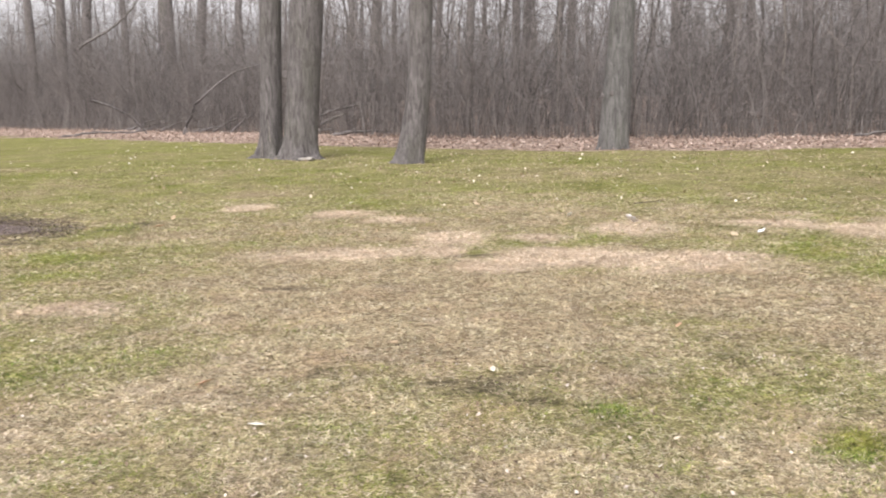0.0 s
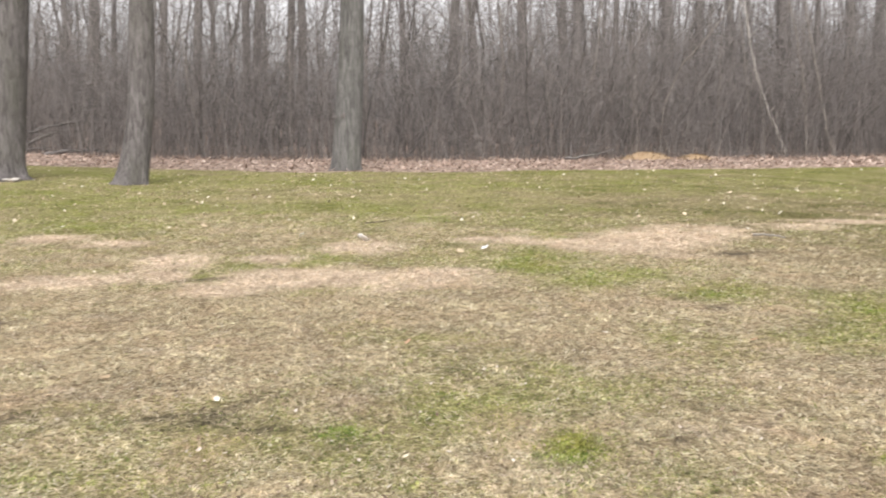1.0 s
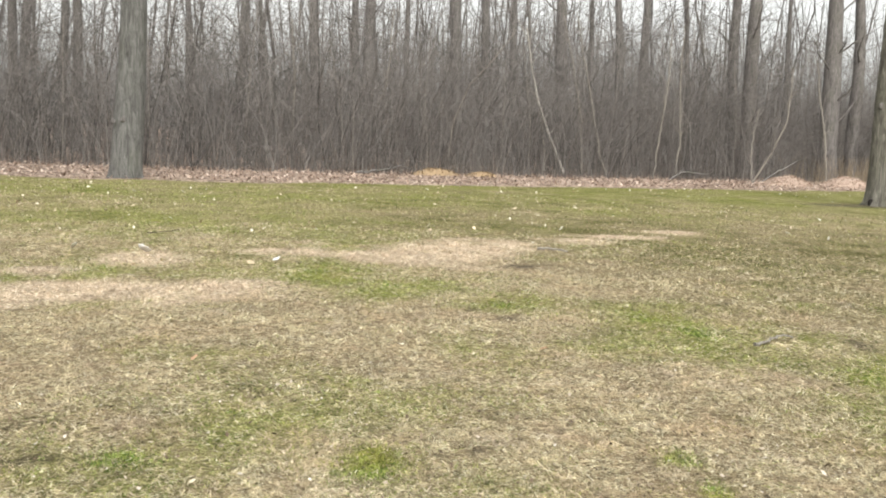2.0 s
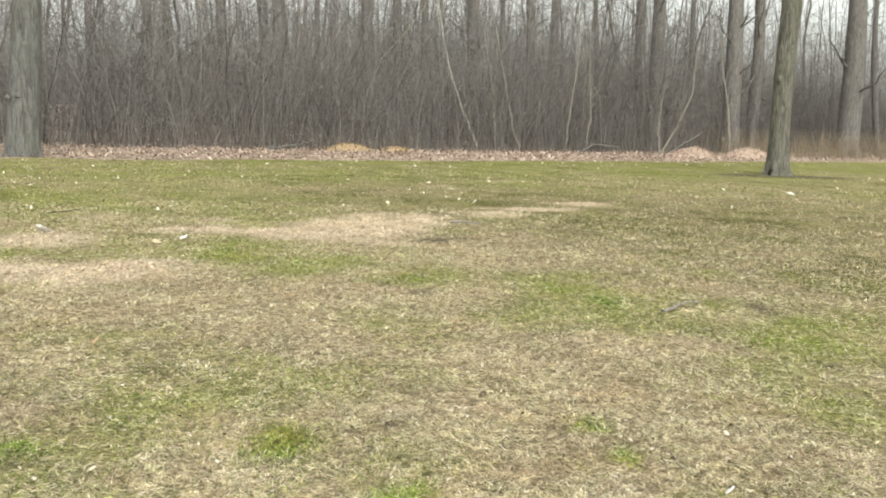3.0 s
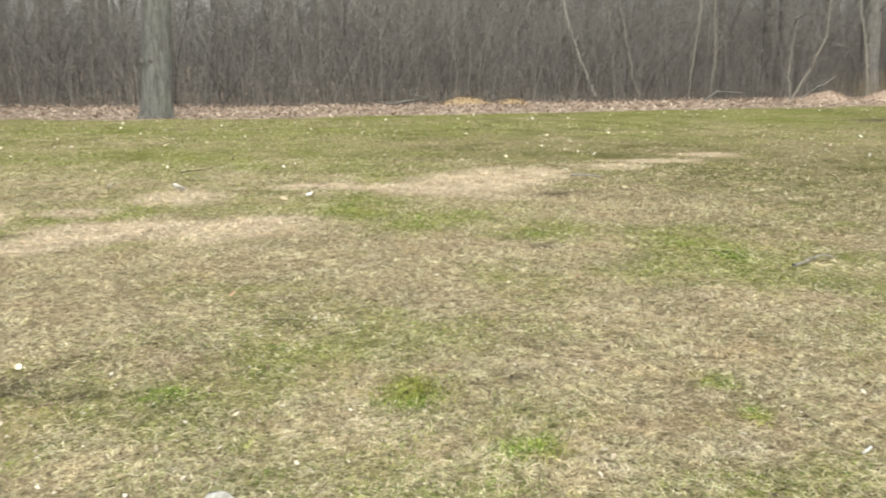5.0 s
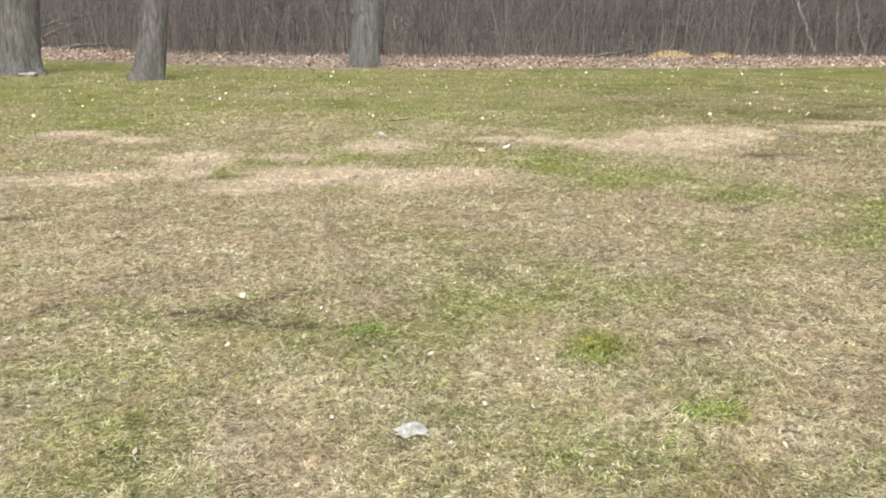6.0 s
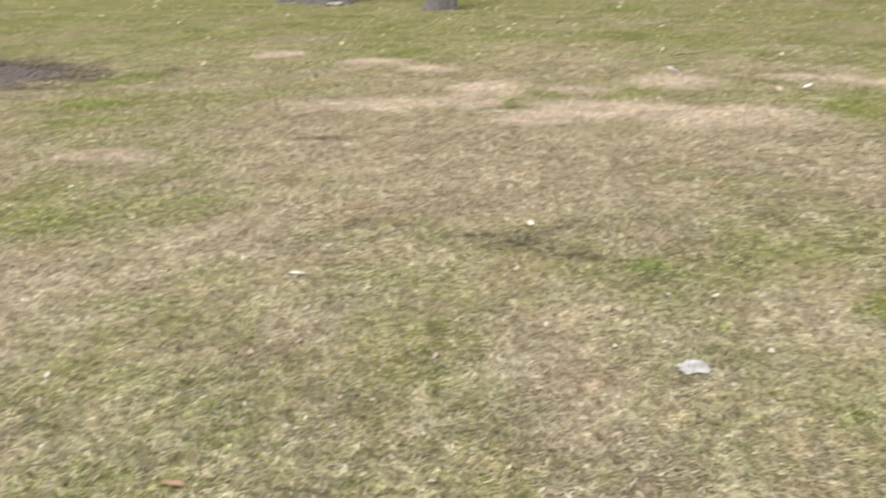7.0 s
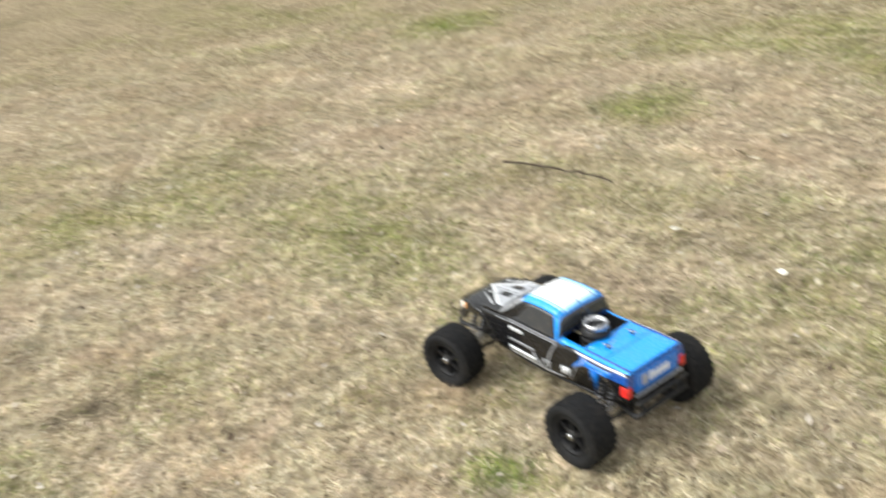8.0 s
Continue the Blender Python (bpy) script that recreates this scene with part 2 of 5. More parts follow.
def joined(*pieces):
    """Several (verts, faces) as one."""
    verts, faces, n = [], [], 0
    for v, f in pieces:
        verts.append(v)
        faces.append(f + n)
        n += len(v)
    return np.concatenate(verts), np.concatenate(faces)


def hashed(i, j, seed):
    h = (i * 374761393 + j * 668265263 + seed * 144665) & 0x7FFFFFFF
    h = ((h ^ (h >> 13)) * 1274126177) & 0x7FFFFFFF
    return ((h ^ (h >> 16)) & 0xFFFF) / 65535.0


def patchy(x, y, size, seed=1, octaves=3):
    """Smooth random values about 0 to 1 over the plan."""
    total, weight = 0.0, 0.0
    for o in range(octaves):
        px, py = x / size * 2**o + 100.5, y / size * 2**o + 100.5
        i, j = np.floor(px).astype(np.int64), np.floor(py).astype(np.int64)
        fx, fy = px - i, py - j
        fx, fy = fx * fx * (3 - 2 * fx), fy * fy * (3 - 2 * fy)
        s = seed + 17 * o
        top = hashed(i, j, s) * (1 - fx) + hashed(i + 1, j, s) * fx
        low = hashed(i, j + 1, s) * (1 - fx) + hashed(i + 1, j + 1, s) * fx
        total = total + (top * (1 - fy) + low * fy) * 0.55**o
        weight += 0.55**o
    return total / weight


def spots(x, y, rows, soft=0.55, fray=1.0):
    """The share of each place that lies in soft ellipses (x, y, half width, half depth, turn)."""
    out = np.zeros_like(x, dtype=float)
    ragged = 1.0 * (patchy(x, y, 0.9, 31) - 0.5) + 0.9 * (patchy(x, y, 0.28, 37) - 0.5)
    for cx, cy, rx, ry, turn in rows:
        c, s = math.cos(radians(turn)), math.sin(radians(turn))
        dx, dy = x - cx, y - cy
        d = np.sqrt(((dx * c + dy * s) / rx) ** 2 + ((dy * c - dx * s) / ry) ** 2) + fray * min(1.3, 0.35 + 2.4 * rx) * ragged
        out = np.maximum(out, np.clip((1 + soft - d) / (2 * soft), 0, 1))
    return out


def rnd(n, lo=0.0, hi=1.0):
    return np.random.uniform(lo, hi, n)
# ---------------------------------------------------------------- lawn
EDGE = ((-90, -40, -19, -9.2, -2.2, 3, 7, 14, 24, 34, 60, 120), (105, 58, 38, 30, 24.6, 21.2, 20.4, 20, 19.4, 18.8, 17, 12))
WOODS = ((-90, -26, -9.3, 0.3, 8, 18, 30, 45, 120), (115, 52, 38, 28.6, 25.6, 25.3, 25.2, 26, 22))


def edge_y(x):
    return np.interp(x, *EDGE)


def woods_y(x):
    return np.interp(x, *WOODS)


# Patches of the lawn: x, y, half width, half depth, turn.
PALE_SPOTS = ((1.6, 6.75, 0.75, 0.3, -20), (2.2, 6.95, 0.4, 0.25, -25), (0.12, 8.17, 0.27, 0.45, -9), (0.02, 7.52, 0.16, 0.27, -9), (1.82, 8.61, 0.28, 0.38, -8),
              (2.06, 6.72, 0.36, 0.2, -9), (3.6, 8.69, 0.45, 0.17, -28), (7.2, 9.0, 0.4, 0.26, -24), (8.3, 9.25, 0.45, 0.18, -22), (9.6, 9.6, 0.4, 0.2, -20),
              (-0.7, 7.5, 0.6, 0.25, 6), (-2.4, 5.6, 0.3, 0.2, 0), (-1.2, 10.08, 0.26, 0.33, -8), (-0.48, 9.49, 0.26, 0.21, -8))
# Where the turf has died right off and lies bleached.
BARE_PALE = ((4.93, 8.35, 0.6, 0.86, -27), (4.13, 8.23, 0.3, 0.32, -28), (5.6, 8.62, 0.42, 0.85, -27), (6.15, 8.82, 0.36, 0.5, -26), 
             (0.76, 7.07, 0.42, 0.36, -9), (1.32, 7.11, 0.36, 0.3, -9), (0.38, 6.69, 0.25, 0.16, -9), (0.87, 8.1, 0.26, 0.22, -8), (-2.37, 10.82, 0.27, 0.28, -7))
DRY_SPOTS = ((2.34, 4.71, 0.9, 0.8, -30), (1.87, 5.53, 0.9, 0.6, -4), (3.24, 5.08, 0.8, 0.6, -10), (0.6, 5.6, 0.9, 0.6, 0),
             (0.4, 4.6, 0.8, 0.5, 0), (3.3, 3.6, 0.6, 0.5, -30), (-3.4, 3.2, 0.7, 0.5, 30), (5.4, 6.3, 1.5, 0.9, -30), (-4.2, 4.4, 1.3, 0.8, 35), (-2.2, 3.3, 0.7, 0.5, 30))
GREEN_SPOTS = ((3.0, 7.15, 0.5, 0.62, -20), (3.47, 7.48, 0.25, 0.33, -28), (3.84, 5.62, 0.35, 0.3, -20), (4.56, 4.33, 0.1, 0.16, -30), (5.17, 3.88, 0.08, 0.24, -30), (1.53, 3.08, 0.18, 0.18, -32), (1.61, 2.48, 0.11, 0.1, -33),
               (2.53, 2.31, 0.07, 0.08, -33), (2.65, 2.64, 0.08, 0.1, -32), (0.71, 3.51, 0.12, 0.12, -3), (0.29, 7.32, 0.17, 0.22, -6),
               (1.56, 3.14, 0.09, 0.13, -11), (1.7, 2.45, 0.09, 0.1, -11), (-2.72, 1.27, 0.17, 0.2, 33), (-1.4, 0.83, 0.1, 0.07, 36),
               (-5.65, 3.47, 0.33, 0.49, 29), (-3.09, 2.96, 0.24, 0.27, 37), (-3.27, 7.43, 0.6, 0.5, -6), (-3.5, 9.0, 0.35, 0.8, 0))
FAR_GREEN = ((1.69, 11.57, 0.29, 0.53, -7), (4.08, 15.09, 0.69, 1.4, -5), (10.65, 13.57, 0.89, 1.78, -22), (11.1, 11.57, 0.53, 1.0, -23), (6.75, 4.34, 0.18, 0.36, -27), (-4.71, 17.4, 1.6, 2.6, -12), (4.28, 16.1, 0.9, 2.2, -12), (12.1, 14.2, 1.3, 2.0, -12),
             (18.0, 17.0, 3.0, 1.2, 0), (8.0, 18.5, 4.0, 1.2, -3), (-2.0, 15.0, 2.5, 1.0, 0))
SOIL_SPOTS = ((-1.1, 6.08, 0.18, 0.09, -10), (0.24, 7.26, 0.2, 0.1, -9), (0.05, 3.86, 0.24, 0.07, -22), (0.36, 3.66, 0.26, 0.07, -24), (-0.58, 4.11, 0.13, 0.08, -3), (0.32, 4.0, 0.26, 0.06, 22),
              (5.2, 7.26, 0.13, 0.12, -24), (3.63, 5.17, 0.1, 0.12, -28), (1.94, 3.01, 0.06, 0.08, -32), (-1.16, 1.05, 0.04, 0.04, 24),
              (-2.36, 0.1, 0.1, 0.1, 49), (5.41, 3.7, 0.08, 0.2, -29), (4.46, 2.68, 0.06, 0.08, -31), (20.75, 13.45, 1.9, 0.75, -30), (20.6, 13.3, 1.2, 0.5, -30), (0.11, 2.39, 0.07, 0.05, -12))
# Thin turf: bare soil specks, which also paint the shade among clumps.
THIN_SHADE_SPOTS = ((-2.0, 1.75, 0.75, 0.55, 50), (-2.6, 3.4, 0.8, 0.5, 30), (-1.3, 2.1, 0.5, 0.35, 30), (-0.3, 1.9, 1.5, 0.8, 0), (1.6, 4.2, 0.8, 0.5, -20), (9.0, 6.0, 2.5, 1.0, -30), (6.2, 7.2, 1.6, 0.5, -20))
BED = (-5.75, 9.05, 1.95, 1.25, 0)


def greenness(x, y):
    """Share of living grass: the far lawn is green, the near lawn mostly dormant."""
    away = np.hypot(x, y)
    base = np.interp(away, (0, 3, 6, 9, 13, 17, 24), (0.4, 0.4, 0.39, 0.45, 0.56, 0.64, 0.68))
    base = base - 0.2 * np.clip((x - 4.6) / 2, 0, 1) * np.clip((15 - y) / 4, 0, 1)
    calm = np.interp(away, (6, 13), (1.3, 0.55))   # the far lawn is more even
    base = base + calm * (0.85 * (patchy(x, y, 1.7, 5) - 0.5) + 0.6 * (patchy(x, y, 0.5, 8) - 0.5))
    base = base + 0.03 * spots(x, y, ((4.6, 5.2, 1.6, 0.9, -30),), 0.9) + 0.18 * spots(x, y, ((-2.3, 5.8, 1.3, 1.0, 10), (-1.9, 4.2, 0.7, 0.5, 10)), 0.9) + 0.26 * spots(x, y, ((3.5, 6.5, 1.3, 0.75, -25), (1.2, 3.6, 0.6, 0.3, -15)), 0.9)
    base = base - 0.1 * np.clip((-x - 0.6) / 1.2, 0, 1) * np.clip((4.6 - y) / 1.5, 0, 1) - 0.1 * np.clip((-x - 2.5) / 1.5, 0, 1) * np.clip((6.0 - y) / 1.5, 0, 1)
    base = base + 0.05 * spots(x, y, ((-0.8, 1.9, 1.7, 1.1, 20),), 0.8)
    base = base - 0.6 * spots(x, y, DRY_SPOTS, 0.8) - 0.4 * spots(x, y, PALE_SPOTS, 1.1) - 0.9 * spots(x, y, BARE_PALE, 0.6, 0.85)
    return np.clip(np.maximum(base, 0.84 * np.maximum(spots(x, y, GREEN_SPOTS, 0.7, 0.6), 0.72 * spots(x, y, FAR_GREEN, 0.8))), 0, 1)


def paleness(x, y):
    bare = spots(x, y, BARE_PALE, 0.5, 0.85) * np.clip(3.0 * patchy(x, y, 0.26, 79) - 0.45, 0.12, 1.0)
    return np.clip(bare + 1.5 * spots(x, y, PALE_SPOTS, 0.7) * np.clip(2.6 * patchy(x, y, 0.33, 77) - 0.4, 0.08, 1.2) + 0.5 * np.clip(patchy(x, y, 1.1, 23) - 0.62, 0, 1) * 2
                   + 0.5 * spots(x, y, ((-3.2, 1.6, 2.6, 2.0, 20),), 0.8) * np.clip(2.2 * patchy(x, y, 0.25, 29) - 0.5, 0, 1), 0, 1)


def soiled(x, y):
    # soil colour in fine clumps, partly standing in for their shadows
    thin = 0.7 * spots(x, y, THIN_SHADE_SPOTS, 0.8) * np.clip(2.4 * patchy(x, y, 0.14, 83) - 0.7, 0, 1)
    return np.clip(1.3 * spots(x, y, SOIL_SPOTS, 0.6, 0.45) + spots(x, y, (BED,), 0.25) + thin, 0, 1)


def littered(x, y):
    """0 on the lawn, 1 on the leaf litter along the trees."""
    e = edge_y(x) + 1.2 * (patchy(x, y, 2.5, 41) - 0.5)
    return np.clip((y - e) / 0.5 + 0.5, 0, 1)


def mossy(x, y):
    """Share of dark olive moss in the turf: most of it far out beyond the worn lawn."""
    broad = np.clip((x - 4.3) / 3, 0, 1) * np.interp(np.hypot(x, y), (4.5, 7.5, 12, 17), (0, 1, 0.9, 0.3)) * (0.5 + 0.7 * patchy(x, y, 1.5, 95))
    tufts = 1.3 * np.clip(patchy(x, y, 0.6, 91) - 0.5, 0, 1) * np.clip((np.hypot(x, y) - 6) / 4, 0.1, 1)
    return np.clip(0.8 * broad + tufts, 0, 0.95) * (1 - paleness(x, y)) * (1 - soiled(x, y))


def lie(x, y):
    """Height of the ground."""
    x, y = np.asarray(x, float), np.asarray(y, float)
    near = np.clip(1.3 - np.hypot(x, y) / 14, 0.25, 1)
    h = near * (0.03 * (patchy(x, y, 0.3, 3) - 0.5) + 0.03 * (patchy(x, y, 2.2, 4, 2) - 0.5))
    return h + 0.05 * littered(x, y) * patchy(x, y, 1.3, 9)


def spread(lo, hi, step, far):
    """Even steps from lo to hi, then growing ones out to far."""
    mid = list(np.arange(lo, hi, step))
    up, d = [mid[-1] + step], step
    while up[-1] < far:
        d *= 1.16
        up.append(up[-1] + d)
    down, d = [mid[0] - step], step
    while down[-1] > -far:
        d *= 1.16
        down.append(down[-1] - d)
    return np.array(down[::-1] + mid + up)


def build_ground():
    xs, ys = spread(-7, 24, 0.145, 900), spread(-1, 23, 0.145, 900)
    gx, gy = np.meshgrid(xs, ys)
    x, y = gx.ravel(), gy.ravel()
    i = np.arange(len(x)).reshape(gx.shape)
    faces = np.stack([i[:-1, :-1], i[:-1, 1:], i[1:, 1:], i[1:, :-1]], -1).reshape(-1, 4)
    me = raw_mesh("ground", np.stack([x, y, lie(x, y)], 1), faces, LAWN, True)
    for name, values in (("green", greenness(x, y)), ("pale", paleness(x, y)), ("soil", soiled(x, y)), ("litter", littered(x, y)), ("moss", mossy(x, y))):
        me.attributes.new(name, "FLOAT", "POINT").data.foreach_set("value", values.astype(np.float32))
    return tagged(new("ground", me), "patchy early spring lawn with dormant thatch and leaf litter", "ground", kind="structure")


build_ground()


def blades(x, y, length, width, tilt, bent):
    """Grass blades that rise from the lawn and lean over: bent ones have a knee."""
    n = len(x)
    turn = rnd(n, 0, 2 * np.pi)
    z = lie(x, y) - 0.004
    out = np.stack([np.cos(turn), np.sin(turn), np.zeros(n)], 1)
    side = np.stack([-np.sin(turn), np.cos(turn), np.zeros(n)], 1) * (width / 2)[:, None]
    root = np.stack([x, y, z], 1)
    up = np.array([0, 0, 1.0])
    if not bent:
        tip = root + (out * np.sin(tilt)[:, None] + up * np.cos(tilt)[:, None]) * length[:, None]
        i = np.arange(n) * 3
        return np.stack([root - side, root + side, tip], 1).reshape(-1, 3), np.stack([i, i + 1, i + 2], 1)
    knee = root + (out * np.sin(tilt * 0.88)[:, None] + up * np.cos(tilt * 0.88)[:, None]) * (0.5 * length)[:, None]
    over = np.minimum(tilt * 1.2, 1.72)
    tip = knee + (out * np.sin(over)[:, None] + up * np.cos(over)[:, None] + side * rnd(n, -260, 260)[:, None]) * (0.5 * length)[:, None]
    i = np.arange(n) * 5
    verts = np.stack([root - side, root + side, knee - side * 0.8, knee + side * 0.8, tip], 1).reshape(-1, 3)
    faces = np.concatenate([np.stack([i, i + 1, i + 3], 1), np.stack([i, i + 3, i + 2], 1), np.stack([i + 2, i + 3, i + 4], 1)])
    return verts, faces


def sow(coats, x, y, bent, big):
    """Blades at these places, gathered in tufts with gaps between."""
    n = len(x)
    tuft = patchy(x, y, 0.11, 51, 2)
    keep = (rnd(n) < np.clip(2.6 * (tuft - 0.22), 0.12, 1)) & (littered(x, y) < 0.4) & (rnd(n) > 0.8 * soiled(x, y)) & (rnd(n) > 0.6 * mossy(x, y))
    x, y, tuft, big = x[keep], y[keep], tuft[keep], big[keep]
    n = len(x)
    g, p = greenness(x, y), paleness(x, y)
    living = rnd(n) < np.clip((g - 0.12) * 1.15 + 0.75 * (patchy(x, y, 0.13, 57) - 0.5), 0.02, 0.95)
    bleached = ~living & (rnd(n) < p)
    for name, pick in (("green", living), ("pale", bleached), ("dry", ~living & ~bleached)):
        m = int(pick.sum())
        tall = 0.4 + 1.7 * tuft[pick] ** 1.5
        if name == "green":
            lush = spots(x[pick], y[pick], GREEN_SPOTS)
            length = rnd(m, 0.012, 0.028) * (1 + 0.2 * lush) * tall
            tilt = np.maximum(np.abs(np.random.normal(1.12, 0.25, m)) * (1 - 0.12 * lush), 0.6)
        else:
            length = rnd(m, 0.016, 0.046) * (0.45 + 0.9 * tuft[pick])
            tilt = np.clip(np.random.normal(1.27, 0.22, m), 0.9, 1.5)
        if not bent:
            tilt = tilt * 0.72
        width = rnd(m, 0.0012, 0.0027) * big[pick]
        coats[name].append(blades(x[pick], y[pick], length * (0.85 + 0.15 * big[pick]), width, np.minimum(tilt, 1.5), bent))


def matted(coats, x, y, big):
    """Dead straw lying flat and crossed: single stalks, one over another."""
    n = len(x)
    tuft = patchy(x, y, 0.11, 51, 2)
    keep = (rnd(n) < np.clip(2.6 * (tuft - 0.08), 0.3, 1)) & (littered(x, y) < 0.4) & (rnd(n) > 0.85 * soiled(x, y)) & (rnd(n) > 0.5 * mossy(x, y))
    x, y, tuft, big = x[keep], y[keep], tuft[keep], big[keep]
    n = len(x)
    g, p = greenness(x, y), paleness(x, y)
    living = rnd(n) < np.clip((g - 0.15) * 1.05 + 0.75 * (patchy(x, y, 0.13, 57) - 0.5), 0.02, 0.93)
    bleached = ~living & (rnd(n) < p)
    turn, rise = rnd(n, 0, 2 * np.pi), rnd(n, -0.05, 0.42) * (0.5 + tuft)
    length, wide = rnd(n, 0.014, 0.046) * (0.85 + 0.15 * big), rnd(n, 0.0009, 0.0021) * big / 2
    root = np.stack([x, y, lie(x, y) + rnd(n, 0.001, 0.014)], 1)
    side = np.stack([-np.sin(turn), np.cos(turn), rnd(n, -0.5, 0.5)], 1) * wide[:, None]
    tip = root + np.stack([np.cos(turn) * np.cos(rise), np.sin(turn) * np.cos(rise), np.sin(rise)], 1) * (length * np.where(living, 0.6, 1.0))[:, None]
    tri = np.stack([root - side, root + side, tip], 1)
    for name, pick in (("green", living), ("pale", bleached), ("dry", ~living & ~bleached)):
        coats[name].append((tri[pick].reshape(-1, 3), np.arange(3 * int(pick.sum())).reshape(-1, 3)))


def build_grass():
    """Three coats, sown by the patches: dry, bleached and green. Each has upright blades over matted ones."""
    coats = {"dry": [], "pale": [], "green": []}
    # (from, to, right, left, knee): thick underfoot and thinner but broader with distance
    for near, far, right, left, bent in ((0.8, 4.5, -63, 98, True), (4.5, 7.0, -64, 93, True), (7.0, 20.5, -64, 32, False), (7.0, 8.6, 32, 92, False)):
        for a, b in zip(np.linspace(near, far, 9)[:-1], np.linspace(near, far, 9)[1:]):
            mid = (a + b) / 2
            dense = 28000 / (1 + (mid / 2.2) ** 2.3)
            n = int(radians(left - right) / 2 * (b**2 - a**2) * dense * (0.5 if bent else 0.9))
            r = np.sqrt(rnd(n, a**2, b**2))
            turn = np.radians(rnd(n, right, left))
            if bent or (left == 32 and mid < 11.5):
                m = int(radians(left - right) / 2 * (b**2 - a**2) * 46000 / (1 + (mid / 2.4) ** 2.2))
                q, w = np.sqrt(rnd(m, a**2, b**2)), np.radians(rnd(m, right, left))
                matted(coats, -q * np.sin(w), q * np.cos(w) + 0.1, (1 + (q / 2.6) ** 2.2) ** 0.42)
            sow(coats, -r * np.sin(turn), r * np.cos(turn) + 0.1, bent, (1 + (r / 2.6) ** 2.2) ** 0.42)
    # short thick tufts of new growth
    for cx, cy, rx, ry, turn in GREEN_SPOTS:
        if max(rx, ry) < 0.2:
            n, c, d = int(math.pi * rx * ry * 24000), math.cos(radians(turn)), math.sin(radians(turn))
            u, v = np.random.normal(0, 0.55 * rx, n), np.random.normal(0, 0.55 * ry, n)
            x, y = cx + u * c - v * d, cy + u * d + v * c
            far = np.full(n, (1 + (math.hypot(cx, cy) / 2.6) ** 2.2) ** 0.42)
            coats["green"].append(blades(x, y, rnd(n, 0.014, 0.032), rnd(n, 0.0013, 0.0025) * far, np.clip(np.random.normal(0.95, 0.3, n), 0.3, 1.4), True))
    for name, ob_name, mat, label in (("dry", "dormant_grass", DEAD_BLADE, "matted straw-coloured dormant grass blades over the lawn"),
                                      ("pale", "bleached_grass", PALE_BLADE, "bleached pale dead grass in dry patches of lawn"),
                                      ("green", "green_grass", GREEN_BLADE, "short yellow-green living grass blades in tufts")):
        stuff(ob_name, raw_mesh(ob_name, *joined(*coats[name]), mat), label, "grass")


build_grass()
# ---------------------------------------------------------------- trees of the lawn
def smooth_path(points, k):
    """k points along a gentle curve through the given ones."""
    p = np.array(points, float)
    s = np.r_[0, np.cumsum(np.linalg.norm(np.diff(p, axis=0), axis=1))]
    t = np.linspace(0, s[-1], k)
    return np.stack([np.interp(t, s, p[:, c]) for c in range(3)], 1)


def trunk_mesh(axis, radii, flare=0.5, roots=5, phase=0.0, sides=30, lumps=0.06, seed=1):
    """A trunk round its axis, with buttress roots and uneven girth."""
    k = len(axis)
    a = np.arange(sides) * 2 * np.pi / sides
    z = axis[:, 2] - axis[0, 2]
    grow = np.exp(-z / 0.24)[:, None] * flare * (0.55 + 0.45 * np.cos(roots * a + phase + 0.8 * np.sin(a * 2 + phase)))
    toes = np.exp(-z / 0.085)[:, None] * flare * 0.9 * np.clip(np.cos(roots * a + phase + 0.8 * np.sin(a * 2 + phase)), 0, 1) ** 2
    uneven = lumps * (patchy(np.cos(a)[None] * 1.2 + z[:, None] * 0.5, np.sin(a)[None] * 1.2 + z[:, None] * 0.25, 0.6, seed) - 0.5) * 2
    r = radii[:, None] * (1 + grow + toes + uneven)
    verts = axis[:, None] + np.stack([np.cos(a)[None] * r, np.sin(a)[None] * r, np.zeros_like(r)], -1)
    i = np.arange(k * sides).reshape(k, sides)
    j = np.roll(i, -1, axis=1)
    return verts.reshape(-1, 3), np.stack([i[:-1], j[:-1], j[1:], i[1:]], -1).reshape(-1, 4)


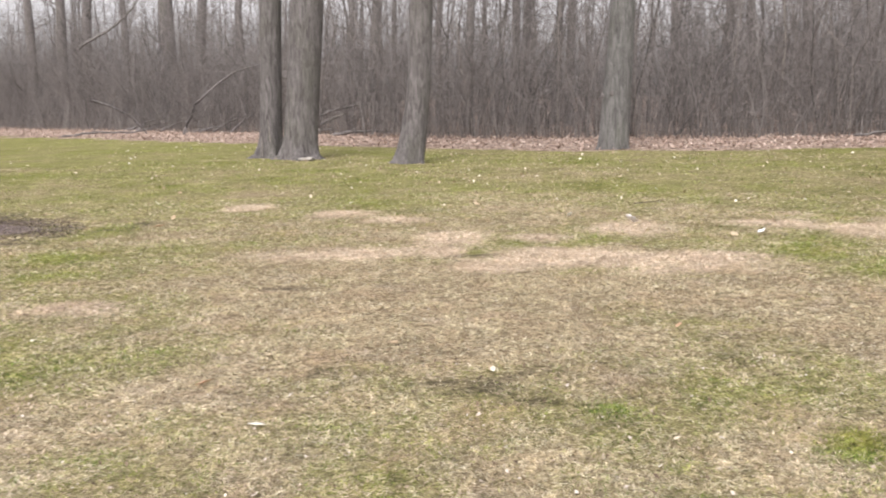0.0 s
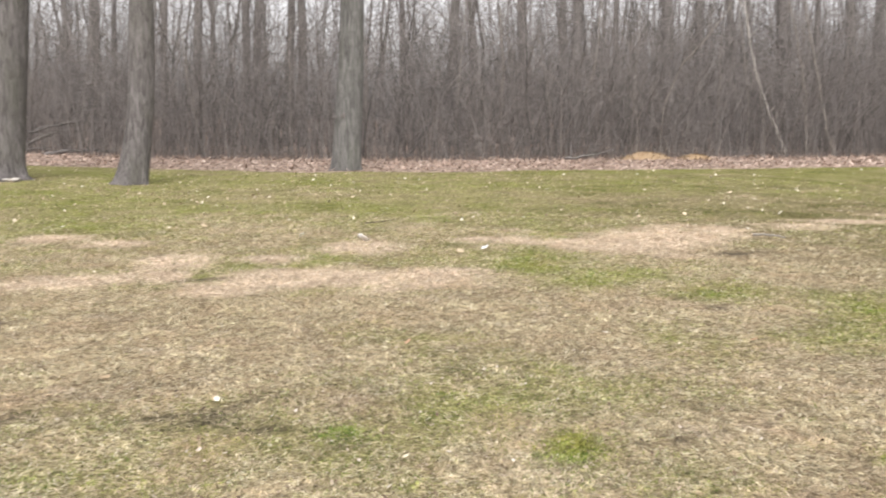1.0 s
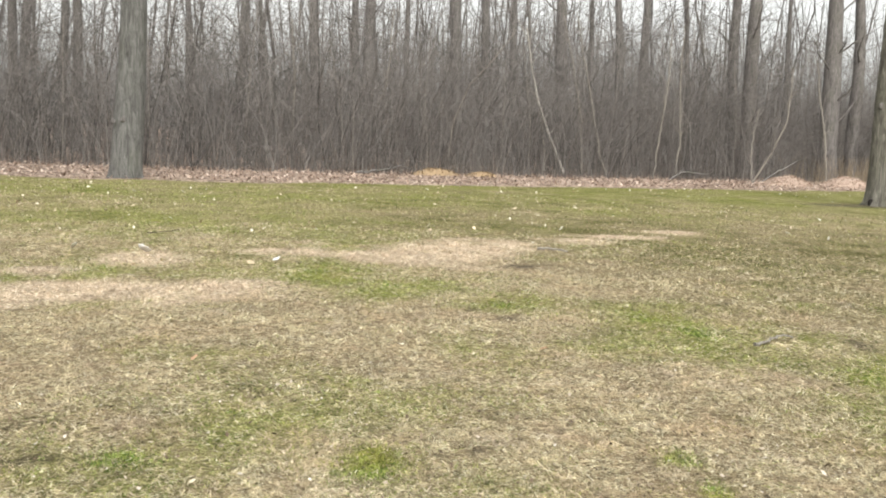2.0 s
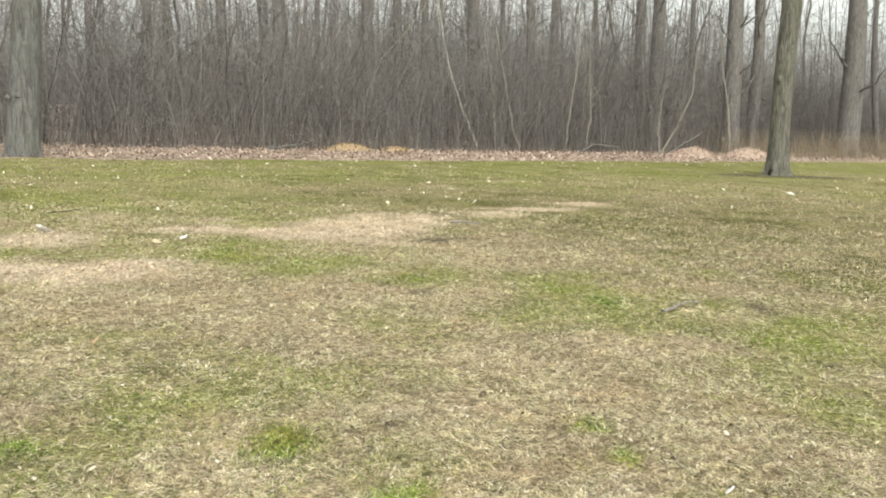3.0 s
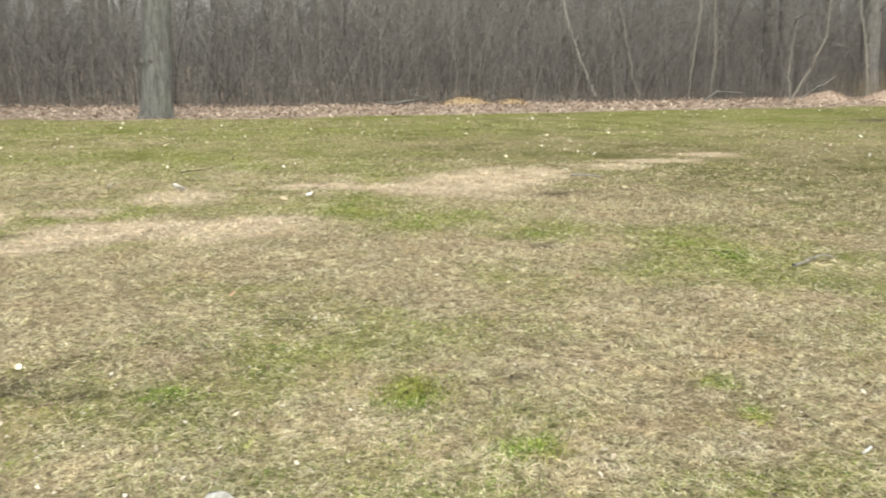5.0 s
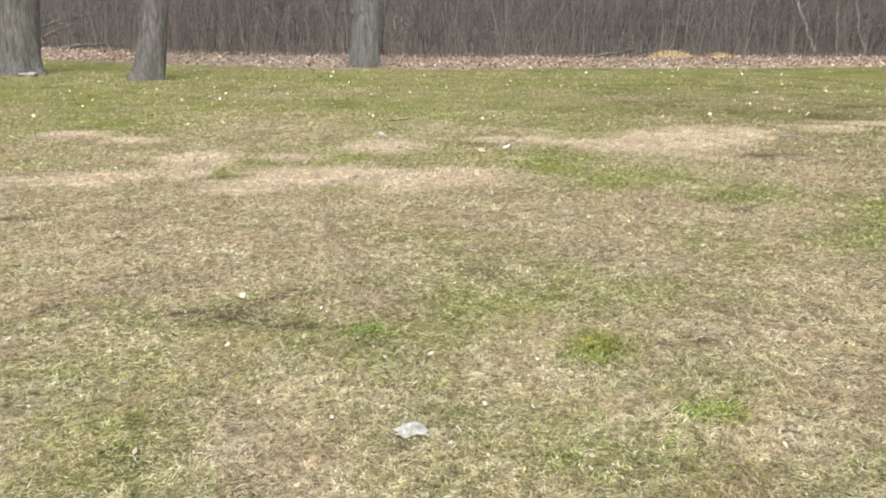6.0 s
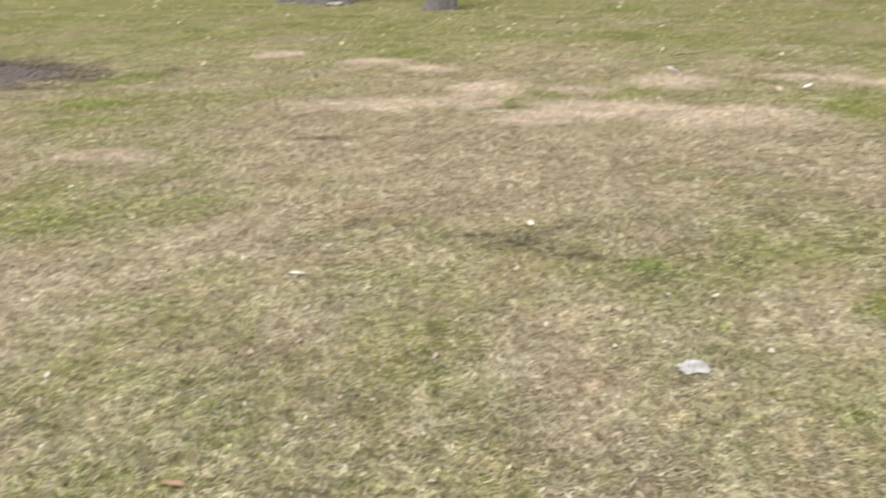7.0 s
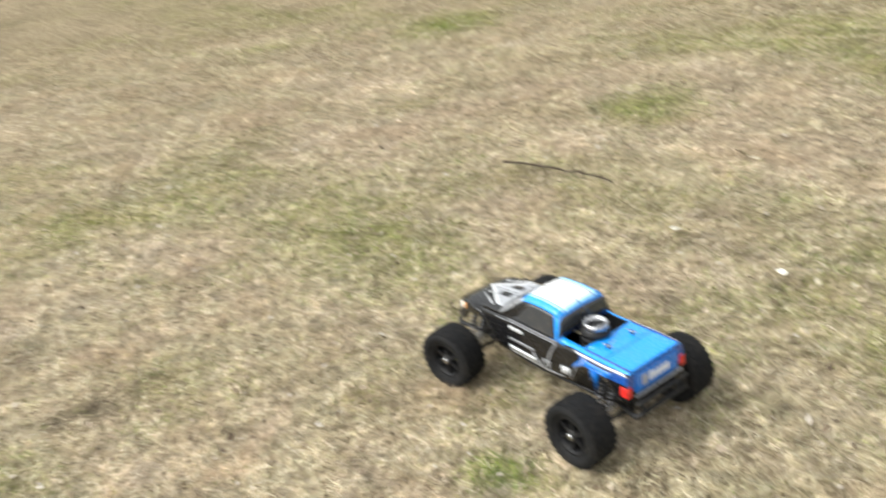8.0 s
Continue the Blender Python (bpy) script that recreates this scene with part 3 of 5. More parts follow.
def limbs_of(axis, radii, low, count, reach, rise=0.6, thin=0.4, fine=5, seed=0):
    """Bare limbs that leave the trunk above a height, and the twigs on them."""
    rng = np.random.default_rng(seed)
    z = axis[:, 2]
    at_z = rng.uniform(low, z[-1] * 0.97, count)
    start = np.stack([np.interp(at_z, z, axis[:, c]) for c in range(3)], 1)
    thick = np.interp(at_z, z, radii) * rng.uniform(0.6, 1.0, count) * thin
    turn = rng.uniform(0, 2 * np.pi, count)
    length = reach * rng.uniform(0.5, 1.0, count) * np.interp(at_z, (low, z[-1]), (1.0, 0.5))

    def grown(start, turn, length, thick, rise, k=7):
        s = np.linspace(0, 1, k)
        n = len(start)
        wob = rng.normal(0, 0.07, (n, k, 3)).cumsum(1) * s[None, :, None]
        flat = np.stack([np.cos(turn), np.sin(turn), np.zeros(n)], 1)
        run = flat[:, None] * s[None, :, None] + np.array([0, 0, 1.0]) * (rise[:, None] * s + 0.25 * s**2)[..., None]
        return start[:, None] + length[:, None, None] * (run + wob), thick[:, None] * (1 - 0.85 * s)[None]

    rises = rng.uniform(0.3, 1.3, count) * rise
    paths, rr = grown(start, turn, length, thick, rises)
    n = count * fine
    parent = rng.integers(0, count, n)
    spot = rng.integers(2, 7, n)
    twig_start = paths[parent, spot]
    twigs = grown(twig_start, turn[parent] + rng.normal(0, 1.0, n), length[parent] * rng.uniform(0.15, 0.45, n), np.maximum(rr[parent, spot] * 0.6, 0.006), rng.uniform(0, 1.2, n), 5)
    n2 = n * 2
    parent = rng.integers(0, n, n2)
    spot = rng.integers(1, 5, n2)
    sub = grown(twigs[0][parent, spot], rng.uniform(0, 6.28, n2), rng.uniform(0.25, 0.7, n2), np.full(n2, 0.006), rng.uniform(-0.2, 1.0, n2), 3)
    return [tubes(p[None], q[None], 6) for p, q in zip(paths, rr)], joined(tubes(*twigs, 4), tubes(*sub, 3))


def crown(root, grown, material):
    """Each limb as a part of its own, and all fine twigs as one."""
    limbs, twigs = grown
    for mesh in limbs:
        new("limb", raw_mesh("limb", *mesh, material, True)).parent = root
    ob = new("twig_spray", raw_mesh("twig_spray", *twigs, material))
    ob.parent = root
    ob["kind"] = "stuff"


def knot(parent, place, r, material):
    """A healed branch scar on a trunk."""
    bm = bmesh.new()
    bmesh.ops.create_icosphere(bm, subdivisions=2, radius=1)
    for v in bm.verts:
        dent = 0.45 if v.co.y < -0.75 else 1.0
        v.co = Vector((v.co.x * r, v.co.y * r * 0.6 * dent, v.co.z * r * 1.15))
        v.co += Vector(place)
    return part("knot", bm, material, parent)


def lawn_tree(trunks, label, material, low, count, reach, seed):
    """A tall bare tree: trunks are rows of axis points and radii at base, eye height and top."""
    first = trunks[0][0][0]
    root = tagged(new("tree"), label, "tree", "mature trees on the lawn")
    root.location = (first[0], first[1], 0)
    shift = np.array([first[0], first[1], 0])
    for n, (points, girth, flare, phase) in enumerate(trunks):
        pts = [(p[0], p[1], p[2]) for p in points]
        pts[0] = (pts[0][0], pts[0][1], -0.12)
        a = smooth_path(pts, 70) - shift
        r = np.interp(a[:, 2], (0, 1.2, 4.5, 9, 15), girth)
        v, f = trunk_mesh(a, r, flare, 5, phase, seed=seed + n)
        ob = new("trunk", raw_mesh("trunk", v, f, material, True))
        ob.parent = root
        crown(root, limbs_of(a, r, low, count, reach, seed=seed * 7 + n), material)
    return root


twin = lawn_tree([(((-4.02, 20.72, 0), (-3.94, 20.72, 1.04), (-3.89, 20.73, 2.32), (-3.84, 20.74, 3.58), (-4.1, 20.9, 9), (-4.6, 21.2, 15)), (0.26, 0.25, 0.25, 0.19, 0.08), 1.15, 0.4),
                  (((-3.22, 20.1, 0), (-3.1, 20.12, 1.29), (-2.99, 20.13, 2.53), (-2.92, 20.14, 3.5), (-2.5, 20.2, 9), (-2.0, 20.1, 15)), (0.39, 0.37, 0.355, 0.26, 0.1), 0.75, 1.9)],
                 "large grey twin-trunked tree with furrowed bark, bare", BARK, 6.5, 9, 4.2, 3)
leaning = lawn_tree([(((-0.7, 18.2, 0), (-0.6, 18.2, 0.35), (-0.53, 18.21, 0.8), (-0.43, 18.21, 1.59), (-0.38, 18.21, 2.59), (-0.35, 18.21, 3.3), (-0.1, 18.4, 9), (0.2, 18.7, 14)), (0.3, 0.245, 0.215, 0.16, 0.06), 0.42, 3.0)],
                    "slimmer grey lawn tree leaning from its flared base, bare", BARK, 6.0, 9, 3.6, 5)
straight = lawn_tree([(((4.17, 21.5, 0), (4.23, 21.49, 0.9), (4.3, 21.48, 2.1), (4.36, 21.47, 3.5), (4.4, 21.4, 9), (4.1, 21.5, 15)), (0.36, 0.34, 0.275, 0.22, 0.08), 0.22, 2.2)],
                     "straight grey lawn tree with smooth pale lower bark", PALE_TRUNK, 6.0, 10, 4.0, 8)
mossy = lawn_tree([(((21.05, 13.84, 0), (21.02, 13.88, 1.26), (21.02, 13.89, 2.72), (21.05, 13.88, 4.2), (21.3, 13.9, 9), (21.5, 13.6, 15)), (0.29, 0.25, 0.25, 0.21, 0.09), 0.62, 0.9)],
                  "mossy olive-barked lawn tree on a bare soil ring", MOSSY_BARK, 5.5, 10, 4.0, 12)
knot(straight, (0.33, -0.18, 2.35), 0.09, WOOD_BARK)
knot(straight, (-0.1, -0.3, 1.35), 0.06, WOOD_BARK)
knot(straight, (-0.3, -0.2, 1.3), 0.05, WOOD_BARK)
knot(twin, (0.5, -0.1, 1.9), 0.1, WOOD_BARK)
knot(mossy, (-0.3, -0.02, 2.5), 0.08, WOOD_BARK)
# A near-black knob: its colour stands in for a hollow's dark inside.
HOLLOW = bark_material("dark_hollow", (0.012, 0.01, 0.009), (0.026, 0.022, 0.019), (0.05, 0.042, 0.036), moss_share=0.0)
knot(mossy, (-0.4, -0.06, 0.08), 0.09, HOLLOW).name = "hollow"


def strips(parent, rows, material):
    """Places where the bark has split and shows pale wood: turn, foot, head, girth."""
    for turn, foot, head, r in rows:
        zs = np.linspace(foot, head, 9)
        a = radians(turn) + 0.05 * np.sin(zs * 5)
        path = np.stack([np.cos(a) * r, np.sin(a) * r, zs], 1)[None]
        wide = (0.014 * np.sin(np.linspace(0.25, 2.9, 9)))[None]
        ob = new("bark_split", raw_mesh("bark_split", *tubes(path, wide, 5), material, True))
        ob.parent = parent


strips(twin, ((248, 0.05, 0.5, 0.33), (283, 0.1, 0.9, 0.29)), PALE_BARK)
strips(mossy, ((215, 0.5, 1.0, 0.27), (232, 1.0, 1.5, 0.25), (208, 1.6, 1.8, 0.252), (222, 1.75, 2.2, 0.255), (238, 0.2, 0.5, 0.31)), PALE_BARK)

# ---------------------------------------------------------------- trees at the edge of the woods
# Bearing to the left in degrees, distance, diameter: the trunks that stand out against the sky.
EDGE_TRUNKS = ((24.6, 52, 0.55), (22.7, 50, 0.6), (21.6, 54, 0.7), (19.4, 50, 0.45), (16.9, 46, 0.85), (15.0, 47, 0.6), (12.6, 44, 0.36),
               (5.6, 38, 0.26), (4.0, 38, 0.5), (3.0, 40, 0.26), (0.1, 38, 0.32), (-1.9, 36, 0.4), (-4.6, 37, 0.4), (-5.4, 35, 0.4), (-7.4, 37, 0.36),
               (-8.3, 36, 0.4), (-14.5, 39, 0.32), (-17.8, 37, 0.44), (-22.2, 37, 0.46), (-24.6, 38, 0.38), (-25.5, 36, 0.52), (-28.1, 40, 0.3), (-31.4, 37, 0.5))
FAR_EDGE_TRUNKS = ((-33.2, 38, 0.42), (-34.8, 39, 0.4), (-38.2, 38, 0.6), (-40.0, 42, 0.32), (-41.6, 38, 0.42), (-43.2, 40, 0.46), (-45.8, 42, 0.28),
                   (-48.4, 39, 0.52), (-49.4, 37, 0.62), (-51.4, 43, 0.28), (-53.9, 39, 0.78), (-55.3, 41, 0.55), (-60.6, 42, 1.0), (-62.0, 45, 0.3), (-64.0, 44, 0.5), (27.5, 56, 0.6), (30.0, 60, 0.7), (-67.5, 46, 0.6))


def drift(x, y):
    """How far the woods lean along their edge, per metre of height: x and y shares."""
    b = np.arctan2(-np.asarray(x, float), np.asarray(y, float))
    k = np.tan(np.radians(np.interp(np.degrees(b), (-65, -45, -25, 0, 20), (-3.0, -2.0, -0.4, 1.4, 2.0))))
    return k * np.cos(b), k * np.sin(b)


def woods_tree(bearing, away, wide, seed):
    rng = np.random.default_rng(seed + 100)
    away, wide = away * 1.12, wide * 1.06
    x, y = -away * math.sin(radians(bearing)), away * math.cos(radians(bearing))
    root = tagged(new("woodland_tree"), "bare grey-brown woodland tree rising out of brush", "tree", "trees of the woodland edge")
    root.location = (x, y, 0)
    tall = rng.uniform(13, 18)
    zs = np.linspace(-0.2, tall, 22)
    lean, sway = rng.normal(0, 0.014, 2) + np.array(drift(x, y)), rng.uniform(0, 6.28, 2)
    axis = np.stack([lean[0] * zs + 0.09 * np.sin(zs * 0.5 + sway[0]), lean[1] * zs + 0.09 * np.sin(zs * 0.45 + sway[1]), zs], 1)
    r = wide / 2 * np.interp(zs, (0, 1, 6, tall), (1.12, 1.0, 0.85, 0.2))
    ob = new("trunk", raw_mesh("trunk", *trunk_mesh(axis, r, 0.25, 4, sway[0], 14, 0.09, seed), WOOD_BARK, True))
    ob.parent = root
    crown(root, limbs_of(axis, r, 1.6, 13, 2.8, 0.7, 0.2, 6, seed), WOOD_BARK)
    return root


for n, row in enumerate(EDGE_TRUNKS + FAR_EDGE_TRUNKS):
    woods_tree(*row, seed=n)


# ---------------------------------------------------------------- saplings and fallen wood
def sapling(points, r, label, name="sapling", material=PALE_BARK, twigs=9, seed=0, end=0.35, grouped="pale saplings in the brush"):
    rng = np.random.default_rng(seed)
    root = tagged(new(name), label, name.replace("_", " "), grouped)
    base = np.array([points[0][0], points[0][1], 0.0])
    root.location = base
    a = smooth_path(points, 18) - base
    a[1:-1] += rng.normal(0, 0.015, (16, 3))
    rr = np.linspace(r, r * end, 18) * (0.85 if name == "sapling" and material is PALE_BARK else 1.0)
    ob = new("stem", raw_mesh("stem", *tubes(a[None], rr[None], 8), material, True))
    ob.parent = root
    if twigs:
        spot = rng.integers(5, 18, twigs)
        turn, length = rng.uniform(0, 6.28, twigs), rng.uniform(0.4, 1.3, twigs)
        s = np.linspace(0, 1, 6)
        run = np.stack([np.cos(turn)[:, None] * s * 0.6, np.sin(turn)[:, None] * s * 0.6, np.tile(s * 0.9, (twigs, 1))], -1)
        run = run + rng.normal(0, 0.03, run.shape).cumsum(1)
        runs, girths = a[spot][:, None] + run * length[:, None, None], (rr[spot] * 0.45)[:, None] * (1 - 0.8 * s)[None]
        for p, q in zip(runs, girths):
            new("branch", raw_mesh("branch", *tubes(p[None], q[None], 4), material)).parent = root
    return root


PALE = "thin pale-barked sapling leaning out of the brush"
sapling(((21.35, 26.84, -0.1), (20.71, 27.34, 1.64), (20.33, 27.62, 2.99), (20.14, 27.76, 3.81), (19.9, 27.9, 5.5)), 0.07, "pale straight sapling leaning over, forked above", material=BIRCH, seed=1)
sapling(((20.75, 27.3, 0), (20.5, 27.5, 2.1), (20.24, 27.69, 3.09), (19.7, 28.0, 3.3)), 0.04, PALE, seed=2)
sapling(((22.5, 25.9, -0.1), (22.24, 26.11, 1.06), (21.97, 26.33, 2.64), (21.73, 26.53, 4.08), (21.4, 26.8, 6)), 0.06, PALE, seed=3)
sapling(((21.8, 26.5, -0.1), (21.66, 26.59, 2.2), (21.41, 26.79, 3.86), (21.0, 27.1, 6)), 0.05, PALE, seed=4)
sapling(((13.0, 28.5, -0.1), (13.46, 28.26, 1.38), (14.05, 27.97, 2.82), (14.17, 27.91, 3.76), (14.3, 28, 5.6)), 0.055, PALE, seed=5)
sapling(((16.05, 26.9, -0.1), (16.15, 26.81, 1.78), (16.62, 26.52, 3.13), (17.33, 26.06, 4.1), (17.9, 25.8, 5)), 0.05, PALE, seed=6)
sapling(((27.7, 23.5, -0.1), (28.05, 23.01, 1.05), (28.39, 22.59, 2.48), (28.43, 22.54, 4.4)), 0.055, PALE, seed=7)
sapling(((28.6, 24.2, -0.1), (28.5, 24.3, 1.5), (28.7, 24.2, 3)), 0.04, PALE, seed=17)
sapling(((24.2, 25.2, -0.1), (24.32, 25.1, 1.7), (24.45, 25.0, 3.5), (24.5, 25, 6)), 0.05, PALE, seed=8)
sapling(((25.6, 25.4, -0.1), (25.7, 25.4, 1.7), (25.5, 25.4, 3.5), (25.6, 25.5, 6)), 0.045, PALE, seed=18)
sapling(((1.17, 30.98, -0.1), (0.91, 30.99, 1.37), (0.71, 30.99, 2.53), (0.6, 31, 4)), 0.055, PALE, seed=9)
sapling(((10.9, 28.3, -0.1), (10.81, 28.3, 1.2), (10.87, 28.3, 2.8), (10.7, 28.3, 5)), 0.06, PALE, seed=10)
sapling(((33.0, 24.0, -0.1), (32.9, 24.2, 2), (32.6, 24.4, 3.5), (32.5, 24.6, 5)), 0.06, PALE, seed=11)
for n, (x, y, h) in enumerate(((6.2, 28.4, 4), (8.9, 27.4, 5), (12.2, 27.2, 4.4), (15.2, 27.3, 5), (18.4, 27.0, 4.2), (19.4, 26.6, 5), (23.3, 26.8, 4.5), (26.6, 26.2, 5), (30.0, 26.4, 5), (-3.0, 35.0, 4.5), (-8.0, 41.0, 5), (3.8, 29.0, 4.4))):
    lean = 0.35 * math.sin(n * 2.3)
    sapling(((x, y, -0.1), (x + 0.3 * lean, y, h * 0.4), (x + lean, y + 0.1, h * 0.75), (x + 1.6 * lean, y + 0.2, h)), 0.026, PALE, seed=30 + n)

FALLEN = "grey fallen limb caught in the brush"
for n, pts in enumerate((((-14.5, 37.2, 1.47), (-13.8, 37.5, 1.18), (-13.1, 37.8, 0.75), (-12.6, 38.0, 0.05)),
                         ((-10.6, 36.6, 0.0), (-10.08, 36.64, 1.24), (-9.05, 36.91, 2.14), (-8.36, 37.07, 2.59), (-7.4, 37.26, 2.81)),
                         ((-15.6, 39.0, 3.7), (-15.25, 39.13, 3.97), (-14.23, 39.51, 4.58), (-13.4, 39.8, 5.43), (-12.8, 40, 6.4)),
                         ((-4.6, 33.7, 0.75), (-3.96, 33.77, 0.94), (-3.32, 33.84, 1.08), (-2.67, 33.89, 1.17), (-2.2, 33.9, 0.0)),
                         ((7.4, 28.3, 0.0), (7.63, 28.27, 0.1), (8.12, 28.14, 0.95), (8.6, 28.0, 1.65), (9.1, 27.9, 2.3)),
                         ((-15.5, 36.0, 0.0), (-14.2, 36.4, 0.18), (-12.9, 36.7, 0.12), (-11.9, 36.8, 0.3)),
                         ((29.6, 24.6, 0.0), (30.3, 24.3, 0.5), (31.2, 24.1, 0.95)), ((24.9, 25.0, 0.0), (25.4, 24.9, 0.35), (26.6, 24.7, 0.28)),
                         ((11.8, 25.4, 0.05), (12.6, 25.2, 0.15), (13.5, 25.3, 0.34)))):
    sapling(pts, 0.06 if n < 5 else 0.05, FALLEN, "fallen_limb", BARK if n in (0, 3, 4) else WOOD_BARK, 4, 60 + n, 0.5, "fallen limbs in the brush")


rng = np.random.default_rng(88)
for n in range(13):
    x = float(rng.uniform(-17, -3.5))
    y, turn, long = float(woods_y(x)) - float(rng.uniform(0.2, 0.9)), float(rng.normal(0, 0.5)), float(rng.uniform(1.0, 2.6))
    lift = float(rng.uniform(0.05, 0.75))
    ends = [(x + long * s * math.cos(turn), y + long * s * math.sin(turn) * 0.5, 0.04 + lift * s + 0.12 * math.sin(3 * s)) for s in (0, 0.35, 0.7, 1)]
    sapling(ends, float(rng.uniform(0.035, 0.08)), "dark fallen limb lying at the foot of the brush", "fallen_limb", WOOD_BARK, 3, 90 + n, 0.5, "fallen limbs in the brush")


# ---------------------------------------------------------------- brush
def in_woods(n, deep, seed, front=0.0, hug=1.0, span=(-45, 62)):
    """Places in the belt behind the edge of the woods, within sight."""
    rng = np.random.default_rng(seed)
    x = rng.uniform(*span, n)
    y = woods_y(x) + front + deep * rng.uniform(0, 1, n) ** hug
    bearing = np.degrees(np.arctan2(-x, y))
    ok = (bearing > -70) & (bearing < 33)
    return x[ok], y[ok], rng


def stems(n, deep, seed, tall, girth, sway, k=5, front=0.0, hug=1.0, sides=3, lean=0.12, span=(-45, 62)):
    x, y, rng = in_woods(n, deep, seed, front, hug, span)
    n = len(x)
    h = rng.uniform(*tall, n) * (0.55 + 0.9 * patchy(x, y, 2.4, seed, 2))
    r = rng.uniform(*girth, n)
    s = np.linspace(0, 1, k)
    tip = (rng.normal(0, lean, (n, 2)) + np.stack(drift(x, y), 1)) * h[:, None]
    wob = rng.normal(0, sway, (n, k, 2)).cumsum(1) * h[:, None, None]
    flat = np.stack([x, y], 1)[:, None] + tip[:, None] * (s**1.5)[None, :, None] + wob * s[None, :, None]
    paths = np.concatenate([flat, (h[:, None] * s - 0.05)[..., None]], 2)
    return paths, r[:, None] * (1 - 0.75 * s)[None]


def side_shoots(paths, per, reach, girth, seed, low=1, k=3):
    rng = np.random.default_rng(seed)
    n, knots, _ = paths.shape
    m = n * per
    who, spot = rng.integers(0, n, m), rng.integers(low, knots, m)
    start = paths[who, spot] * 1.0
    mix = rng.uniform(0, 1, (m, 1))
    start = start * mix + paths[who, spot - 1] * (1 - mix)
    turn, length = rng.uniform(0, 6.28, m), rng.uniform(*reach, m)
    s = np.linspace(0, 1, k)
    run = np.stack([np.cos(turn)[:, None] * s * 0.75, np.sin(turn)[:, None] * s * 0.75, np.tile(s * 0.8, (m, 1)) * rng.uniform(0.0, 1.1, (m, 1))], -1)
    run[:, 1:] += rng.normal(0, 0.12, (m, k - 1, 3))
    return tubes(start[:, None] + run * length[:, None, None], np.full((m, 1), girth) * (1 - 0.7 * s)[None], 3)


def tangle(n, deep, seed, low, high, reach, girth, front=0.0, hug=1.0, k=3):
    """Twigs that lie every way in the brush, thickest near the ground."""
    x, y, rng = in_woods(n, deep, seed, front, hug)
    n = len(x)
    z = low + (high - low) * rng.uniform(0, 1, n) ** 1.3 * (0.55 + 0.75 * patchy(x, y * 0.5, 3.0, 71))
    turn, pitch = rng.uniform(0, 6.28, n), rng.normal(0.45, 0.7, n)
    length = rng.uniform(*reach, n)
    s = np.linspace(0, 1, k)
    way = np.stack([np.cos(turn) * np.cos(pitch), np.sin(turn) * np.cos(pitch), np.sin(pitch)], 1)
    run = way[:, None] * s[None, :, None] + rng.normal(0, 0.13, (n, k, 3)).cumsum(1)
    paths = np.stack([x, y, z], 1)[:, None] + run * length[:, None, None]
    paths[..., 2] = np.maximum(paths[..., 2], 0.02)
    return paths, rng.uniform(*girth, n)[:, None] * (1 - 0.7 * s)[None]


front = stems(2900, 5, 201, (0.8, 3.8), (0.006, 0.016), 0.08, 5, -0.4, 1.3, lean=0.34)
deep = stems(2500, 26, 202, (1.4, 5.0), (0.007, 0.022), 0.09, 6, 1.0, 0.9, lean=0.34)
tall = stems(1500, 34, 203, (4.0, 9.0), (0.006, 0.034), 0.065, 7, 0.4, 0.9, lean=0.17)
light = stems(900, 9, 204, (1.0, 4.6), (0.006, 0.017), 0.07, 6, -0.3, 1.2, lean=0.3)
whips = stems(3600, 7, 208, (2.6, 6.8), (0.006, 0.015), 0.085, 6, -0.2, 1.2, lean=0.26)
poles = stems(420, 50, 205, (9, 16), (0.03, 0.12), 0.022, 9, 4.0, 0.8, 5, lean=0.05)
stuff("brush", raw_mesh("brush", *joined(tubes(*front), tubes(*deep), tubes(*tall), tubes(*whips)), BRUSH), "dense leafless grey-brown brush along the woodland edge", "brush")
stuff("light_brush", raw_mesh("light_brush", *tubes(*light), LIGHT_STEM), "paler straw-brown stems standing in the brush", "brush")
far_poles = stems(1000, 60, 207, (8, 15), (0.02, 0.08), 0.02, 7, 6.0, 0.8, 5, lean=0.06, span=(22, 75))
stuff("distant_trunks", raw_mesh("distant_trunks", *joined(tubes(*poles, 5), tubes(*far_poles, 4)), WOOD_BARK), "slender bare trunks deeper in the woods", "trees")
stuff("brush_twigs", raw_mesh("brush_twigs", *joined(side_shoots(front[0], 4, (0.4, 1.4), 0.005, 211, k=2), side_shoots(deep[0], 3, (0.5, 1.8), 0.007, 212, k=2),
      side_shoots(tall[0], 9, (0.6, 2.2), 0.009, 213, 2, 2), side_shoots(whips[0], 5, (0.3, 1.3), 0.0055, 216, 2, 2), side_shoots(poles[0], 14, (0.8, 3.0), 0.015, 214, 2, 2), side_shoots(far_poles[0], 12, (0.8, 2.6), 0.014, 215, 2, 2)), TWIG), "fine bare twigs on the stems of the brush", "brush")
